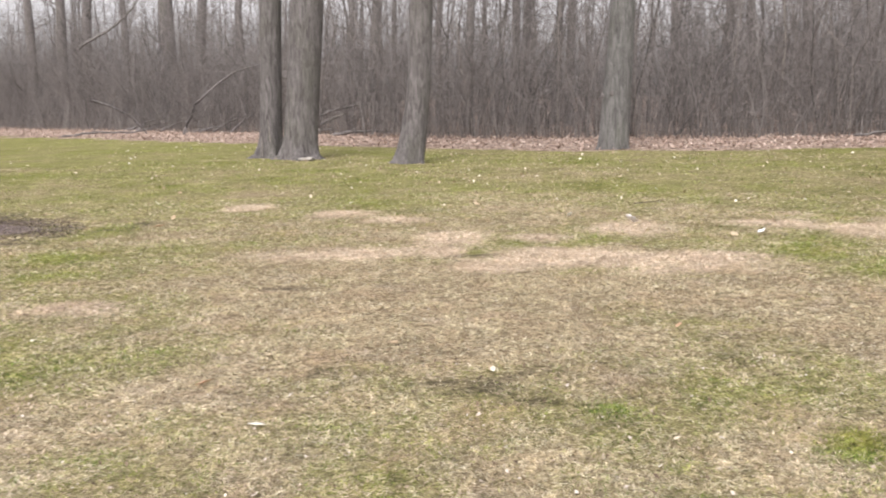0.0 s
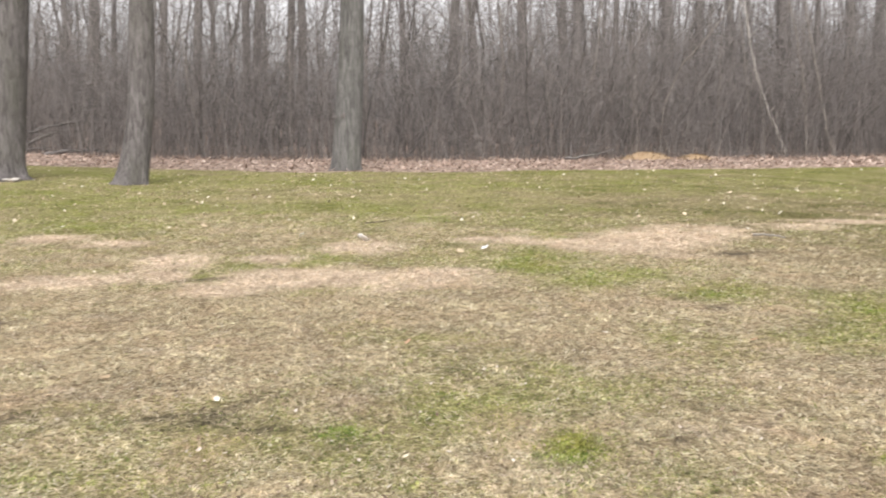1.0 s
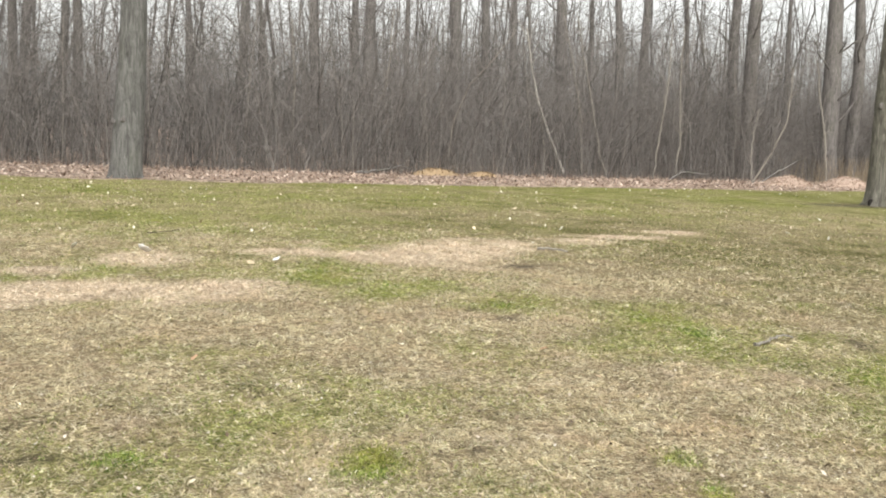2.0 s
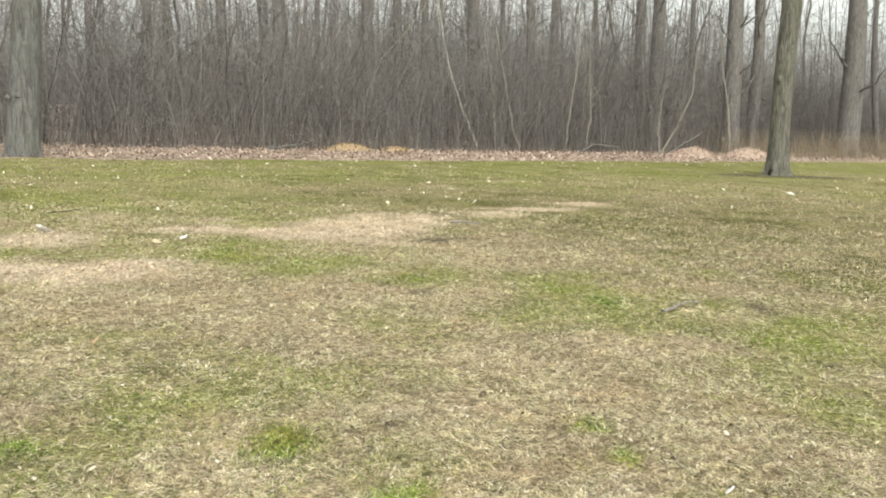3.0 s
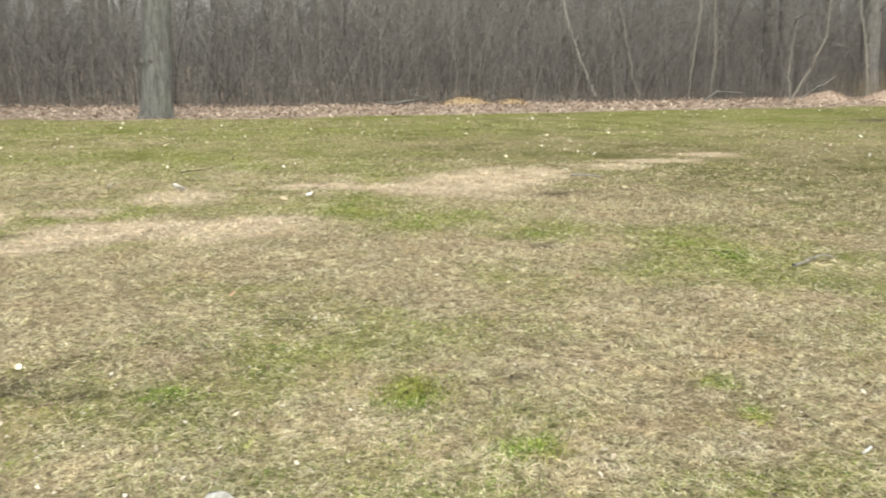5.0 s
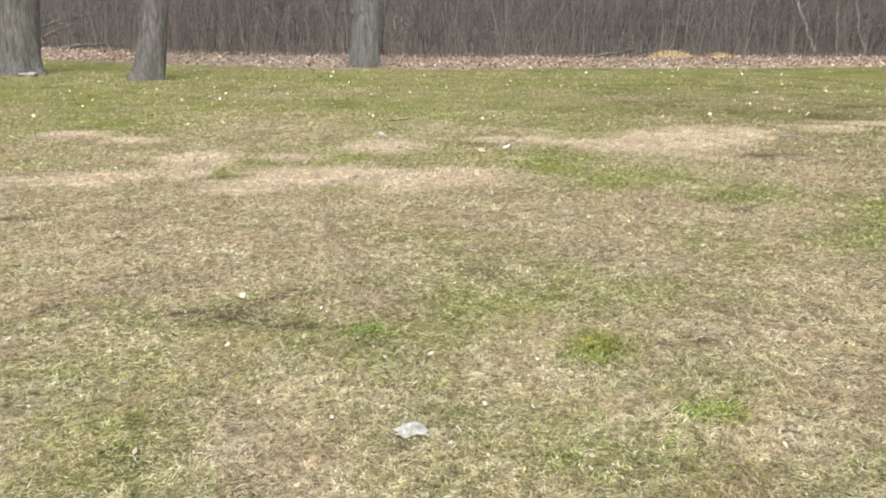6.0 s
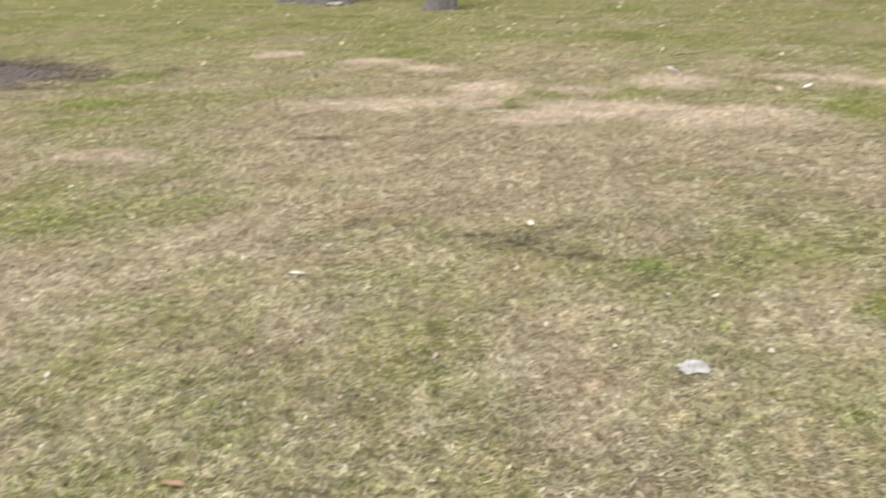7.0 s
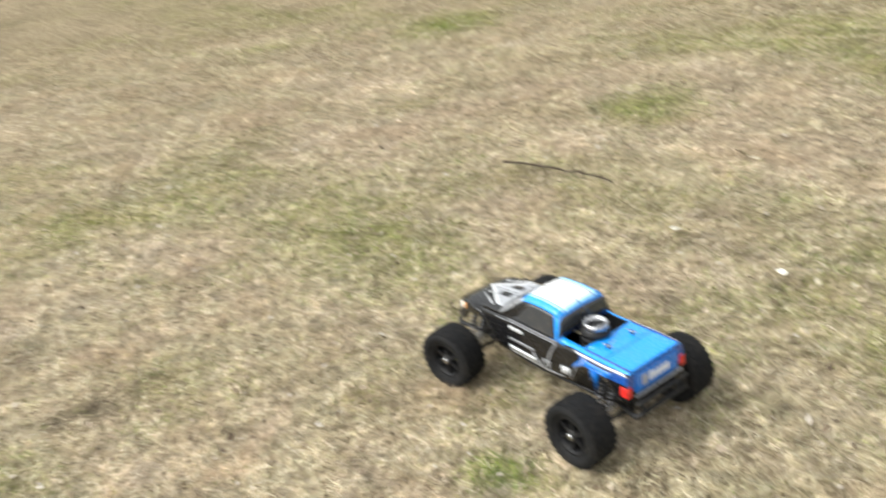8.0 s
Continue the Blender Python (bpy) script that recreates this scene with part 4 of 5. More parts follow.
stuff("bramble_tangle", raw_mesh("bramble_tangle", *joined(tubes(*tangle(11500, 5, 221, 0.0, 3.4, (0.5, 1.9), (0.004, 0.008), -0.4, k=2)), tubes(*tangle(15500, 26, 222, 0.0, 5.0, (0.7, 2.6), (0.007, 0.013), 2.0, k=2)),
      tubes(*tangle(14000, 34, 223, 2.2, 8.5, (0.8, 2.9), (0.007, 0.014), 1.0, k=2)), tubes(*tangle(9000, 6, 225, 0.5, 6.0, (0.6, 2.2), (0.005, 0.01), 0.2, k=2)), tubes(*tangle(5500, 4, 224, 1.4, 7.5, (0.7, 2.4), (0.005, 0.01), 0.0))), TWIG), "tangled brambles and thin twigs filling the brush", "brush")
low = stems(6500, 4.5, 206, (0.25, 0.9), (0.003, 0.006), 0.06, 3, -0.7, 1.2, lean=0.3)
stuff("undergrowth", raw_mesh("undergrowth", *tubes(*low), LIGHT_STEM), "low dead weeds at the foot of the brush", "undergrowth")


def reeds():
    rng = np.random.default_rng(77)
    n = 1500
    x, y = rng.uniform(31.5, 46, n), rng.uniform(0, 1, n)
    y = woods_y(x) - 3.2 + 3.5 * y - 0.28 * (x - 30)
    h = rng.uniform(0.5, 1.25, n)
    s = np.linspace(0, 1, 4)
    tip = rng.normal(0, 0.2, (n, 2)) * h[:, None]
    paths = np.concatenate([np.stack([x, y], 1)[:, None] + tip[:, None] * (s**2)[None, :, None], (h[:, None] * s)[..., None]], 2)
    stuff("dry_reeds", raw_mesh("dry_reeds", *tubes(paths, np.full((n, 1), 0.007) * (1 - 0.6 * s)[None]), REED), "stand of tan dry reeds before the brush", "reeds")


reeds()
# ---------------------------------------------------------------- leaves
def leaf_cloud(x, y, size, rng, lift=0.012, steep=0.45):
    """Curled leaves lying at random: each is a fold of four faces."""
    n = len(x)
    turn = rng.uniform(0, 6.28, n)
    a, b = rng.normal(0, steep, n), rng.normal(0, steep, n)
    u = np.stack([np.cos(turn), np.sin(turn), np.sin(a)], 1)
    v = np.stack([-np.sin(turn), np.cos(turn), np.sin(b)], 1) * 0.62
    w = np.array([0, 0, 1.0])
    c = np.stack([x, y, lie(x, y) + lift * rng.uniform(0.3, 1.6, n)], 1)
    s = size[:, None] / 2
    curl = rng.uniform(-0.1, 0.45, n)[:, None]
    pts = [c - u * s, c - 0.1 * u * s + v * s + w * s * curl, c + u * s + w * s * curl * 0.6, c - 0.1 * u * s - v * s + w * s * curl, c]
    i = np.arange(n) * 5
    faces = np.concatenate([np.stack([i + p, i + q, i + 4], 1) for p, q in ((0, 1), (1, 2), (2, 3), (3, 0))])
    return np.stack(pts, 1).reshape(-1, 3), faces


def build_litter():
    rng = np.random.default_rng(301)
    n = 31000
    x = rng.uniform(-40, 58, n)
    e, w = edge_y(x), woods_y(x)
    y = e + (w - e + 2.0) * rng.uniform(-0.04, 1.0, n)
    keep = rng.uniform(0, 1, n) < littered(x, y) + 0.03
    strip = leaf_cloud(x[keep], y[keep], rng.uniform(0.045, 0.095, keep.sum()), rng, 0.03, 0.6)
    stuff("leaf_litter", raw_mesh("leaf_litter", *strip, LITTER), "deep band of pinkish-brown fallen leaves beside the woods", "leaf litter")
    n = 2600
    x = rng.uniform(-14, 34, n)
    y = edge_y(x) - 0.3 - 11.0 * rng.uniform(0, 1, n) ** 0.85
    keep = rng.uniform(0, 1, n) < np.clip(3.0 * (patchy(x, y, 1.6, 47) - 0.35), 0.05, 1) * np.interp(x, (6, 10), (1.0, 0.45))
    x, y = np.r_[x[keep], rng.normal(0.3, 2.0, 170)], np.r_[y[keep], rng.normal(15.2, 1.6, 170)]
    stuff("stray_leaves", raw_mesh("stray_leaves", *leaf_cloud(x, y, rng.uniform(0.025, 0.055, len(x)), rng, 0.035, 0.7), STRAY_LEAF), "stray leaves blown onto the far lawn", "leaves")


build_litter()


def build_flecks():
    """Crumbs of dead leaf and straw that catch the light in the thatch."""
    rng = np.random.default_rng(333)
    n = 11500
    r = np.r_[np.sqrt(rng.uniform(0.8, 49, 10000)), np.sqrt(rng.uniform(0.8, 20, 1500))]
    a = np.radians(rng.uniform(-64, 96, n))
    x, y = -r * np.sin(a), r * np.cos(a) + 0.1
    stuff("leaf_crumbs", raw_mesh("leaf_crumbs", *leaf_cloud(x, y, np.r_[rng.uniform(0.006, 0.017, 10000), rng.uniform(0.014, 0.028, 1500)], rng, 0.018, 0.4), FLECK), "pale crumbs of dead leaf caught in the thatch", "leaf crumbs")


build_flecks()


def mound(name, x, y, rx, ry, h, material, label, leaves=0, seed=1, cover=LITTER, turn=0.0, chip=0.0):
    """A heaped pile: a lumpy core, and its leaves or stalks as a coat."""
    root = tagged(new(name), label, name.replace("_", " "))
    root.location = (x, y, float(lie(x, y)) - 0.02)
    root.rotation_euler = (0, 0, radians(turn))
    k, m = 12, 28
    rings = np.linspace(0, 1, k)[:, None]
    a = (np.arange(m) * 2 * np.pi / m)[None]
    px, py = rings * rx * np.cos(a), rings * ry * np.sin(a)
    pz = h * (1 - rings**2) ** 1.2 * (0.75 + 0.5 * patchy(px + x, py + y, 0.5, seed)) + 0 * a
    v = np.stack([px, py, pz], -1).reshape(-1, 3)
    i = np.arange(k * m).reshape(k, m)
    j = np.roll(i, -1, axis=1)
    ob = new("core", raw_mesh("core", v, np.stack([i[:-1], i[1:], j[1:], j[:-1]], -1).reshape(-1, 4), material, True))
    ob.parent = root
    if leaves:
        rng = np.random.default_rng(seed)
        q, t = np.sqrt(rng.uniform(0, 1, leaves)), rng.uniform(0, 6.28, leaves)
        lx, ly = q * rx * np.cos(t), q * ry * np.sin(t)
        lv, lf = leaf_cloud(lx + 500, ly + 500, rng.uniform(0.05, 0.13, leaves) * (chip or min(0.6, 2.2 * h + 0.3)), rng, 0.02, 0.7)
        lift = np.repeat(h * (1 - q**2) ** 1.2 * (0.75 + 0.5 * patchy(lx + x, ly + y, 0.5, seed)), 5)
        base = np.repeat(lie(lx + 500, ly + 500), 5)
        lv = lv - np.array([500, 500, 0]) + np.stack([0 * lift, 0 * lift, lift - base + 0.01], 1)
        ob = new("coat", raw_mesh("coat", lv, lf, cover))
        ob.parent = root
        ob["kind"] = "stuff"
    return root


TAN_HEAP = leaf_material("tan_grass_clippings", (0.27, 0.19, 0.11), (0.38, 0.275, 0.165), (0.46, 0.355, 0.23))
mound("grass_clippings_heap", 14.6, 25.2, 0.95, 0.5, 0.22, TAN_HEAP, "low heap of tan grass clippings by the brush", 500, 3, TAN_HEAP)
mound("grass_clippings_heap", 16.3, 25.0, 0.65, 0.45, 0.16, TAN_HEAP, "small heap of tan clippings by the brush", 400, 5, TAN_HEAP)
mound("leaf_pile", 28.4, 22.4, 1.3, 0.7, 0.34, LITTER, "heaped pile of dry brown leaves on the litter", 1400, 6)
mound("leaf_pile", 31.4, 22.0, 1.5, 0.8, 0.36, LITTER, "heaped pile of dry brown leaves beside a tree", 1500, 7)
mound("mulch_bed", BED[0], BED[1], BED[2] * 1.02, BED[3] * 1.02, 0.05, MULCH, "low bed of dark wood mulch in the lawn", 14000, 8, MULCH, chip=0.17)


def leaf_mesh(name, kind, seed):
    """One curled dry leaf with a lobed outline, a midrib fold and a stalk."""
    rng = np.random.default_rng(seed)
    bm = bmesh.new()
    m = 14
    rim, mid = [], []
    for i in range(m):
        a = 2 * math.pi * i / m
        lobe = 1 + (0.22 * math.sin(5 * a + seed) if kind == "lobed" else 0.08 * rng.normal())
        x, y = 0.5 * math.cos(a) * lobe, 0.31 * math.sin(a) * lobe
        rim.append(bm.verts.new((x, y, 0.9 * y * y + 0.35 * x * x * (1 if x > 0 else 0.3) + 0.03 * rng.normal())))
        mid.append(bm.verts.new((x * 0.5, y * 0.5, 0.35 * abs(y) * 0.5 + 0.012 * rng.normal())))
    heart = bm.verts.new((0, 0, 0))
    for i in range(m):
        j = (i + 1) % m
        bm.faces.new((rim[i], rim[j], mid[j], mid[i]))
        bm.faces.new((mid[i], mid[j], heart))
    stalk = [bm.verts.new(p) for p in ((-0.48, -0.012, 0.02), (-0.48, 0.012, 0.02), (-0.8, 0.01, 0.06), (-0.8, -0.01, 0.06))]
    bm.faces.new(stalk)
    bmesh.ops.recalc_face_normals(bm, faces=bm.faces)
    bmesh.ops.solidify(bm, geom=bm.faces[:], thickness=0.018)
    me = bpy.data.meshes.new(name)
    bm.to_mesh(me)
    bm.free()
    me.polygons.foreach_set("use_smooth", [True] * len(me.polygons))
    return me


LEAVES = [leaf_mesh("fallen_leaf", kind, s) for s, kind in enumerate(("lobed", "oval", "lobed", "oval", "oval"))]
for me in LEAVES:
    me.materials.append(LAWN_LEAF)
ORANGE = leaf_mesh("orange_leaf", "lobed", 11)
ORANGE.materials.append(ORANGE_LEAF)
SCRAP = leaf_mesh("scrap", "oval", 12)
SCRAP.materials.append(WHITE_SCRAP)


def drop_leaf(x, y, size, me, label, rng, group="fallen leaves on the lawn", name="fallen_leaf", category="leaf"):
    ob = tagged(new(name, me), label, category, group)
    near = math.hypot(x, y) < 7
    tip = (rng.normal(0, 14 if near else 24), rng.normal(0, 14 if near else 24), rng.uniform(0, 360))
    nap = 0.014 if near else 0.034   # how high the grass holds it
    ob.matrix_world = pose(x, y, float(lie(x, y)) + nap + 0.05 * size, *tip) @ Matrix.Diagonal((size, size, size, 1))
    return ob


rng = np.random.default_rng(401)
LONE = ((0.41, 10.56, 0.1), (1.38, 9.47, 0.08), (-0.27, 4.54, 0.07), (-0.9, 4.34, 0.06), (-0.76, 3.35, 0.06), (0.89, 3.22, 0.03), (0.22, 4.07, 0.045),
        (4.16, 3.45, 0.03), (14.87, 9.53, 0.16), (0.23, 4.06, 0.04), (0.88, 3.18, 0.03), (-0.5, 4.3, 0.055), (-2.23, 2.67, 0.045), (-2.01, 2.01, 0.05),
        (-1.57, 2.0, 0.035), (2.65, 7.9, 0.09), (3.4, 9.0, 0.07))
for x, y, size in LONE:
    drop_leaf(x, y, size, LEAVES[int(rng.integers(5))], "small pale curled leaf lying in the dormant grass", rng)
for x, y, size in ((-1.12, 3.91, 0.07), (1.32, 4.81, 0.045), (-0.79, 1.9, 0.06), (-0.38, 1.29, 0.055), (3.25, 4.3, 0.05), (-2.95, 9.1, 0.1)):
    drop_leaf(x, y, size, ORANGE, "orange-brown dry leaf on the grass", rng, "brown leaves on the lawn")
for x, y, size in ((1.95, 9.0, 0.15), (2.94, 8.02, 0.11), (2.58, 1.9, 0.04)):
    drop_leaf(x, y, size, SCRAP, "crumpled white paper scrap on the grass", rng, "white scraps on the lawn", "paper_scrap", "paper scrap")
for _ in range(262):
    x = float(rng.uniform(-9, 24))
    top = float(edge_y(np.array(x)))
    y = float(top - 0.3 - (top - 8.5) * rng.uniform(0, 1) ** 1.25)
    if np.degrees(np.arctan2(-x, y)) > 28 or np.hypot(x + 5.7, y - 9) < 2.4:
        continue
    drop_leaf(x, y, float(rng.uniform(0.04, 0.075)), LEAVES[int(rng.integers(5))], "pale dry leaf on the green far lawn", rng)
for _ in range(22):
    away, bearing = float(rng.uniform(1.6, 8)), math.radians(float(rng.uniform(-60, 55)))
    drop_leaf(-away * math.sin(bearing), away * math.cos(bearing), float(rng.uniform(0.02, 0.045)), LEAVES[int(rng.integers(5))], "tiny pale leaf scrap in the thatch", rng)


# ---------------------------------------------------------------- sticks, torn leaf and chunk of wood
def stick(points, r, label, material, prongs=()):
    root = tagged(new("stick"), label, "stick")
    base = np.array(points[0], float)
    base[2] = float(lie(base[0], base[1]))
    root.location = base
    a = smooth_path(points, 14)
    a[:, 2] += lie(a[:, 0], a[:, 1]) + r + 0.016   # it lies on the matted grass
    a -= base
    w = np.random.default_rng(int(abs(base[0]) * 10)).normal(0, r * 0.35, (14, 3))
    ob = new("shaft", raw_mesh("shaft", *tubes((a + w)[None], np.linspace(r, r * 0.55, 14)[None], 8), material, True))
    ob.parent = root
    for at, out, length in prongs:
        p = a[at] + np.linspace(0, 1, 4)[:, None] * np.array(out) * length
        ob = new("prong", raw_mesh("prong", *tubes(p[None], np.linspace(r * 0.6, r * 0.3, 4)[None], 6), material, True))
        ob.parent = root
    return root


DARK_TWIG = bark_material("dark_twig_bark", (0.035, 0.027, 0.02), (0.085, 0.065, 0.048), (0.15, 0.118, 0.09), moss_share=0.0, scale=3)
stick(((4.62, 3.9, 0.0), (4.75, 3.93, 0.0), (4.9, 3.97, 0.006), (5.0, 3.99, 0.012), (5.04, 3.94, 0.0)), 0.011, "short pale curved stick lying in the grass", PALE_BARK, ((6, (0.5, 0.5, 0.1), 0.06),))
stick(((6.08, 8.16, 0.01), (6.2, 8.05, 0.02), (6.32, 7.94, 0.01)), 0.014, "pale broken stick on bleached grass", PALE_BARK)
stick(((-2.99, 2.0, 0.005), (-2.85, 2.05, 0.012), (-2.72, 2.07, 0.012), (-2.6, 2.12, 0.012), (-2.48, 2.15, 0.0)), 0.006, "thin dark twig lying in the thatch", DARK_TWIG, ((9, (0.4, 0.6, 0.1), 0.05),))
stick(((2.3, 10.5, 0.0), (2.6, 10.6, 0.005), (2.75, 10.8, 0.005)), 0.006, "dark twig on the lawn", DARK_TWIG)


def torn_leaf(x, y, turn):
    """A large grey folded leaf: two halves raised like a tent, frayed at one end."""
    root = tagged(new("folded_leaf"), "large grey-white folded dead leaf on the lawn", "leaf")
    root.matrix_world = pose(x, y, float(lie(x, y)) + 0.012, 0, 0, turn)
    n = Nodes("grey_leaf", 0.8, spec=0.2)
    n.colour(n.ramp(n.noise(60, 4), (0.35, (0.48, 0.45, 0.43)), (0.65, (0.8, 0.78, 0.76))))
    n.bump(n.noise(140, 3, vec=n.coords(0.3, 2, 1)), 0.6, 0.003)
    for name, side in (("near_half", -1), ("far_half", 1)):
        bm = bmesh.new()
        rows = []
        for i in range(11):
            s = i / 10
            wide = 0.005 + 0.026 * s**0.7 * (1 + 0.2 * math.sin(11 * s)) - 0.012 * max(0, s - 0.8) * 5
            rows.append([bm.verts.new((0.045 - 0.095 * s + 0.014 * random.uniform(-1, 1) * (i > 8), side * wide * t,
                                       0.04 * math.sin(math.pi * (0.1 + 0.8 * s)) * (1 - t * t) + 0.003 * math.sin(9 * s + 5 * t))) for t in (0, 0.35, 0.7, 1.0)])
        for p, q in zip(rows, rows[1:]):
            for k in range(3):
                bm.faces.new((p[k], p[k + 1], q[k + 1], q[k]))
        bmesh.ops.solidify(bm, geom=bm.faces[:], thickness=0.0012)
        part(name, bm, n.mat, root)
    return root


torn_leaf(0.65, 2.55, -14)


def wood_chunk(x, y):
    bm = bmesh.new()
    bmesh.ops.create_cube(bm, size=1)
    bmesh.ops.subdivide_edges(bm, edges=bm.edges[:], cuts=4, use_grid_fill=True)
    for v in bm.verts:
        v.co = Vector((v.co.x * 0.3, v.co.y * 0.16, v.co.z * 0.06 * (1.2 - abs(v.co.x)))) + 0.035 * noise.noise_vector(v.co * 6)
        v.co += Vector((x, y, 0.035))
    return tagged(part("split_wood", bm, BIRCH), "pale split piece of wood at a tree's foot", "firewood")


wood_chunk(-2.98, 19.45)
# ---------------------------------------------------------------- the model truck
def plain(name, colour, rough, metal=0.0, spec=0.5, coat=0.0, grime=0.25):
    """A moulded or painted surface with dust and fine scuffs."""
    n = Nodes(name, rough, metal, spec)
    dust = n.noise(38, 5, 0.65)
    c = n.mix(n.span(dust, 0.52, 0.8, 0, grime), colour, (0.32, 0.27, 0.2))
    n.colour(c)
    n.rough(n.span(n.noise(120, 3), 0.3, 0.7, max(0.03, rough - 0.08), rough + 0.12))
    n.bsdf.inputs["Coat Weight"].default_value = coat
    n.bump(n.noise(260, 2), 0.08, 0.0006)
    return n.mat


RUBBER = plain("tyre_rubber", (0.009, 0.009, 0.0095), 0.75, spec=0.22, grime=0.07)
BLACK_NYLON = plain("black_nylon", (0.01, 0.01, 0.011), 0.5, spec=0.35, grime=0.1)
BLACK_PAINT = plain("black_body_paint", (0.008, 0.008, 0.009), 0.2, spec=0.4, coat=0.15, grime=0.05)
BLUE_PAINT = plain("blue_body_paint", (0.01, 0.29, 0.88), 0.25, coat=0.6, grime=0.06)
NAVY_PAINT = plain("dark_blue_paint", (0.008, 0.07, 0.32), 0.25, coat=0.6, grime=0.08)
TAIL_PAINT = plain("deep_blue_paint", (0.01, 0.17, 0.62), 0.25, coat=0.6, grime=0.06)
RIM_BLACK = plain("matt_black_rim", (0.007, 0.007, 0.008), 0.6, spec=0.25, grime=0.05)
PALE_BLUE = plain("pale_blue_paint", (0.3, 0.6, 0.86), 0.26, coat=0.5, grime=0.06)
WHITE_PAINT = plain("white_body_paint", (0.82, 0.83, 0.85), 0.28, coat=0.5, grime=0.06)
SILVER = plain("silver_paint", (0.48, 0.49, 0.52), 0.3, metal=0.5, grime=0.1)
GREY_PAINT = plain("grey_body_paint", (0.14, 0.14, 0.15), 0.3, coat=0.4, grime=0.1)
SMOKED = plain("smoked_window", (0.035, 0.038, 0.043), 0.12, coat=0.6, grime=0.12)
STEEL = plain("bare_steel", (0.55, 0.55, 0.56), 0.28, metal=1.0, grime=0.15)
RED_LENS = plain("red_lens", (0.7, 0.03, 0.025), 0.2, coat=0.6, grime=0.05)
AMBER_LENS = plain("amber_lens", (0.75, 0.32, 0.06), 0.2, coat=0.5, grime=0.05)
CLEAR_LENS = plain("clear_lens", (0.72, 0.72, 0.7), 0.15, coat=0.6, grime=0.05)

HALF = 0.305          # half the body's length
SPAN = 0.46           # wheelbase
TRACK = 0.345
TYRE_R, TYRE_W = 0.081, 0.08


def curve_at(u, *knots):
    us, vs = zip(*knots)
    return float(np.interp(u, us, vs))


def shell(u, v, out=0.0):
    """A place on the left half of the body: u from nose to tail, v from the sill over the belt to the middle of the top."""
    w = curve_at(u, (0, 0), (0.2, 0.25), (0.235, 0.3), (0.335, 0.415), (0.555, 0.635), (0.572, 0.65), (0.705, 0.77), (1, 1))
    x = HALF - 2 * HALF * w
    sill = curve_at(w, (0, 0.125), (0.04, 0.118), (0.07, 0.15), (0.12, 0.178), (0.17, 0.178), (0.225, 0.15), (0.26, 0.112), (0.6, 0.112), (0.72, 0.125), (0.78, 0.165), (0.84, 0.182), (0.9, 0.17), (0.95, 0.14), (1, 0.135))
    belt = curve_at(u, (0, 0.178), (0.06, 0.192), (0.2, 0.2), (0.3, 0.205), (0.57, 0.207), (0.62, 0.212), (1, 0.214))
    top = curve_at(u, (0, 0.182), (0.06, 0.2), (0.2, 0.214), (0.235, 0.218), (0.335, 0.272), (0.36, 0.278), (0.45, 0.281), (0.53, 0.278), (0.555, 0.27), (0.572, 0.222), (0.6, 0.22), (1, 0.221))
    wide = curve_at(u, (0, 0.072), (0.03, 0.086), (0.1, 0.094), (0.25, 0.097), (0.6, 0.097), (0.85, 0.1), (1, 0.096))
    brow = curve_at(u, (0, 0.06), (0.06, 0.078), (0.2, 0.086), (0.235, 0.086), (0.335, 0.07), (0.45, 0.07), (0.555, 0.072), (0.572, 0.088), (1, 0.09))
    crown = curve_at(u, (0, 0.002), (0.1, 0.008), (0.235, 0.006), (0.34, 0.006), (0.55, 0.005), (0.575, 0.0), (1, 0.0))
    pts = ((0.0, wide - 0.006, sill), (0.12, wide - 0.001, sill + 0.02), (0.3, wide, belt - 0.022), (0.4, wide - 0.004, belt), (0.45, wide - 0.009, belt + 0.004),
           (0.66, brow + 0.004, top - 0.008), (0.7, brow - 0.003, top - 0.001), (0.76, brow * 0.85, top + 0.002), (1.0, 0.0, top + crown))
    vs = [p[0] for p in pts]
    y, z = float(np.interp(v, vs, [p[1] for p in pts])), float(np.interp(v, vs, [p[2] for p in pts]))
    if out:
        y += out * (1 if v < 0.68 else 0.15)
        z += out * (0.25 if v < 0.42 else 1)
        if u < 0.03:
            x += out
        if u > 0.98:
            x -= out
    return Vector((x, y, z))


V_LINES = (0.0, 0.06, 0.12, 0.21, 0.3, 0.36, 0.4, 0.425, 0.45, 0.5, 0.58, 0.66, 0.7, 0.76, 0.84, 0.86, 0.93, 1.0)
U_LINES = tuple(sorted({round(i / 60, 4) for i in range(61)} | {0.04, 0.07, 0.235, 0.335, 0.555, 0.572, 0.585, 0.705}))


def skin(name, u0, u1, v0, v1, material, parent, side=1, out=0.0014, label="", nu=10, nv=5, slant=0.0, thick=0.0012, trim=None):
    """A panel, pane, stripe or sticker that follows the body. slant shifts its upper edge along the body."""
    bm = bmesh.new()
    rows = []
    for i in range(nu + 1):
        row = []
        for j in range(nv + 1):
            v = v0 + (v1 - v0) * j / nv
            u = u0 + (u1 - u0) * i / nu + slant * j / nv
            if trim:
                u = trim(i / nu, j / nv, u)
            p = shell(min(max(u, 0), 1), v, out)
            p.y *= side
            row.append(bm.verts.new(p))
        rows.append(row)
    for p, q in zip(rows, rows[1:]):
        for k in range(nv):
            bm.faces.new((p[k], p[k + 1], q[k + 1], q[k]))
    bmesh.ops.recalc_face_normals(bm, faces=bm.faces)
    bmesh.ops.solidify(bm, geom=bm.faces[:], thickness=thick)
    return part(name, bm, material, parent, label)


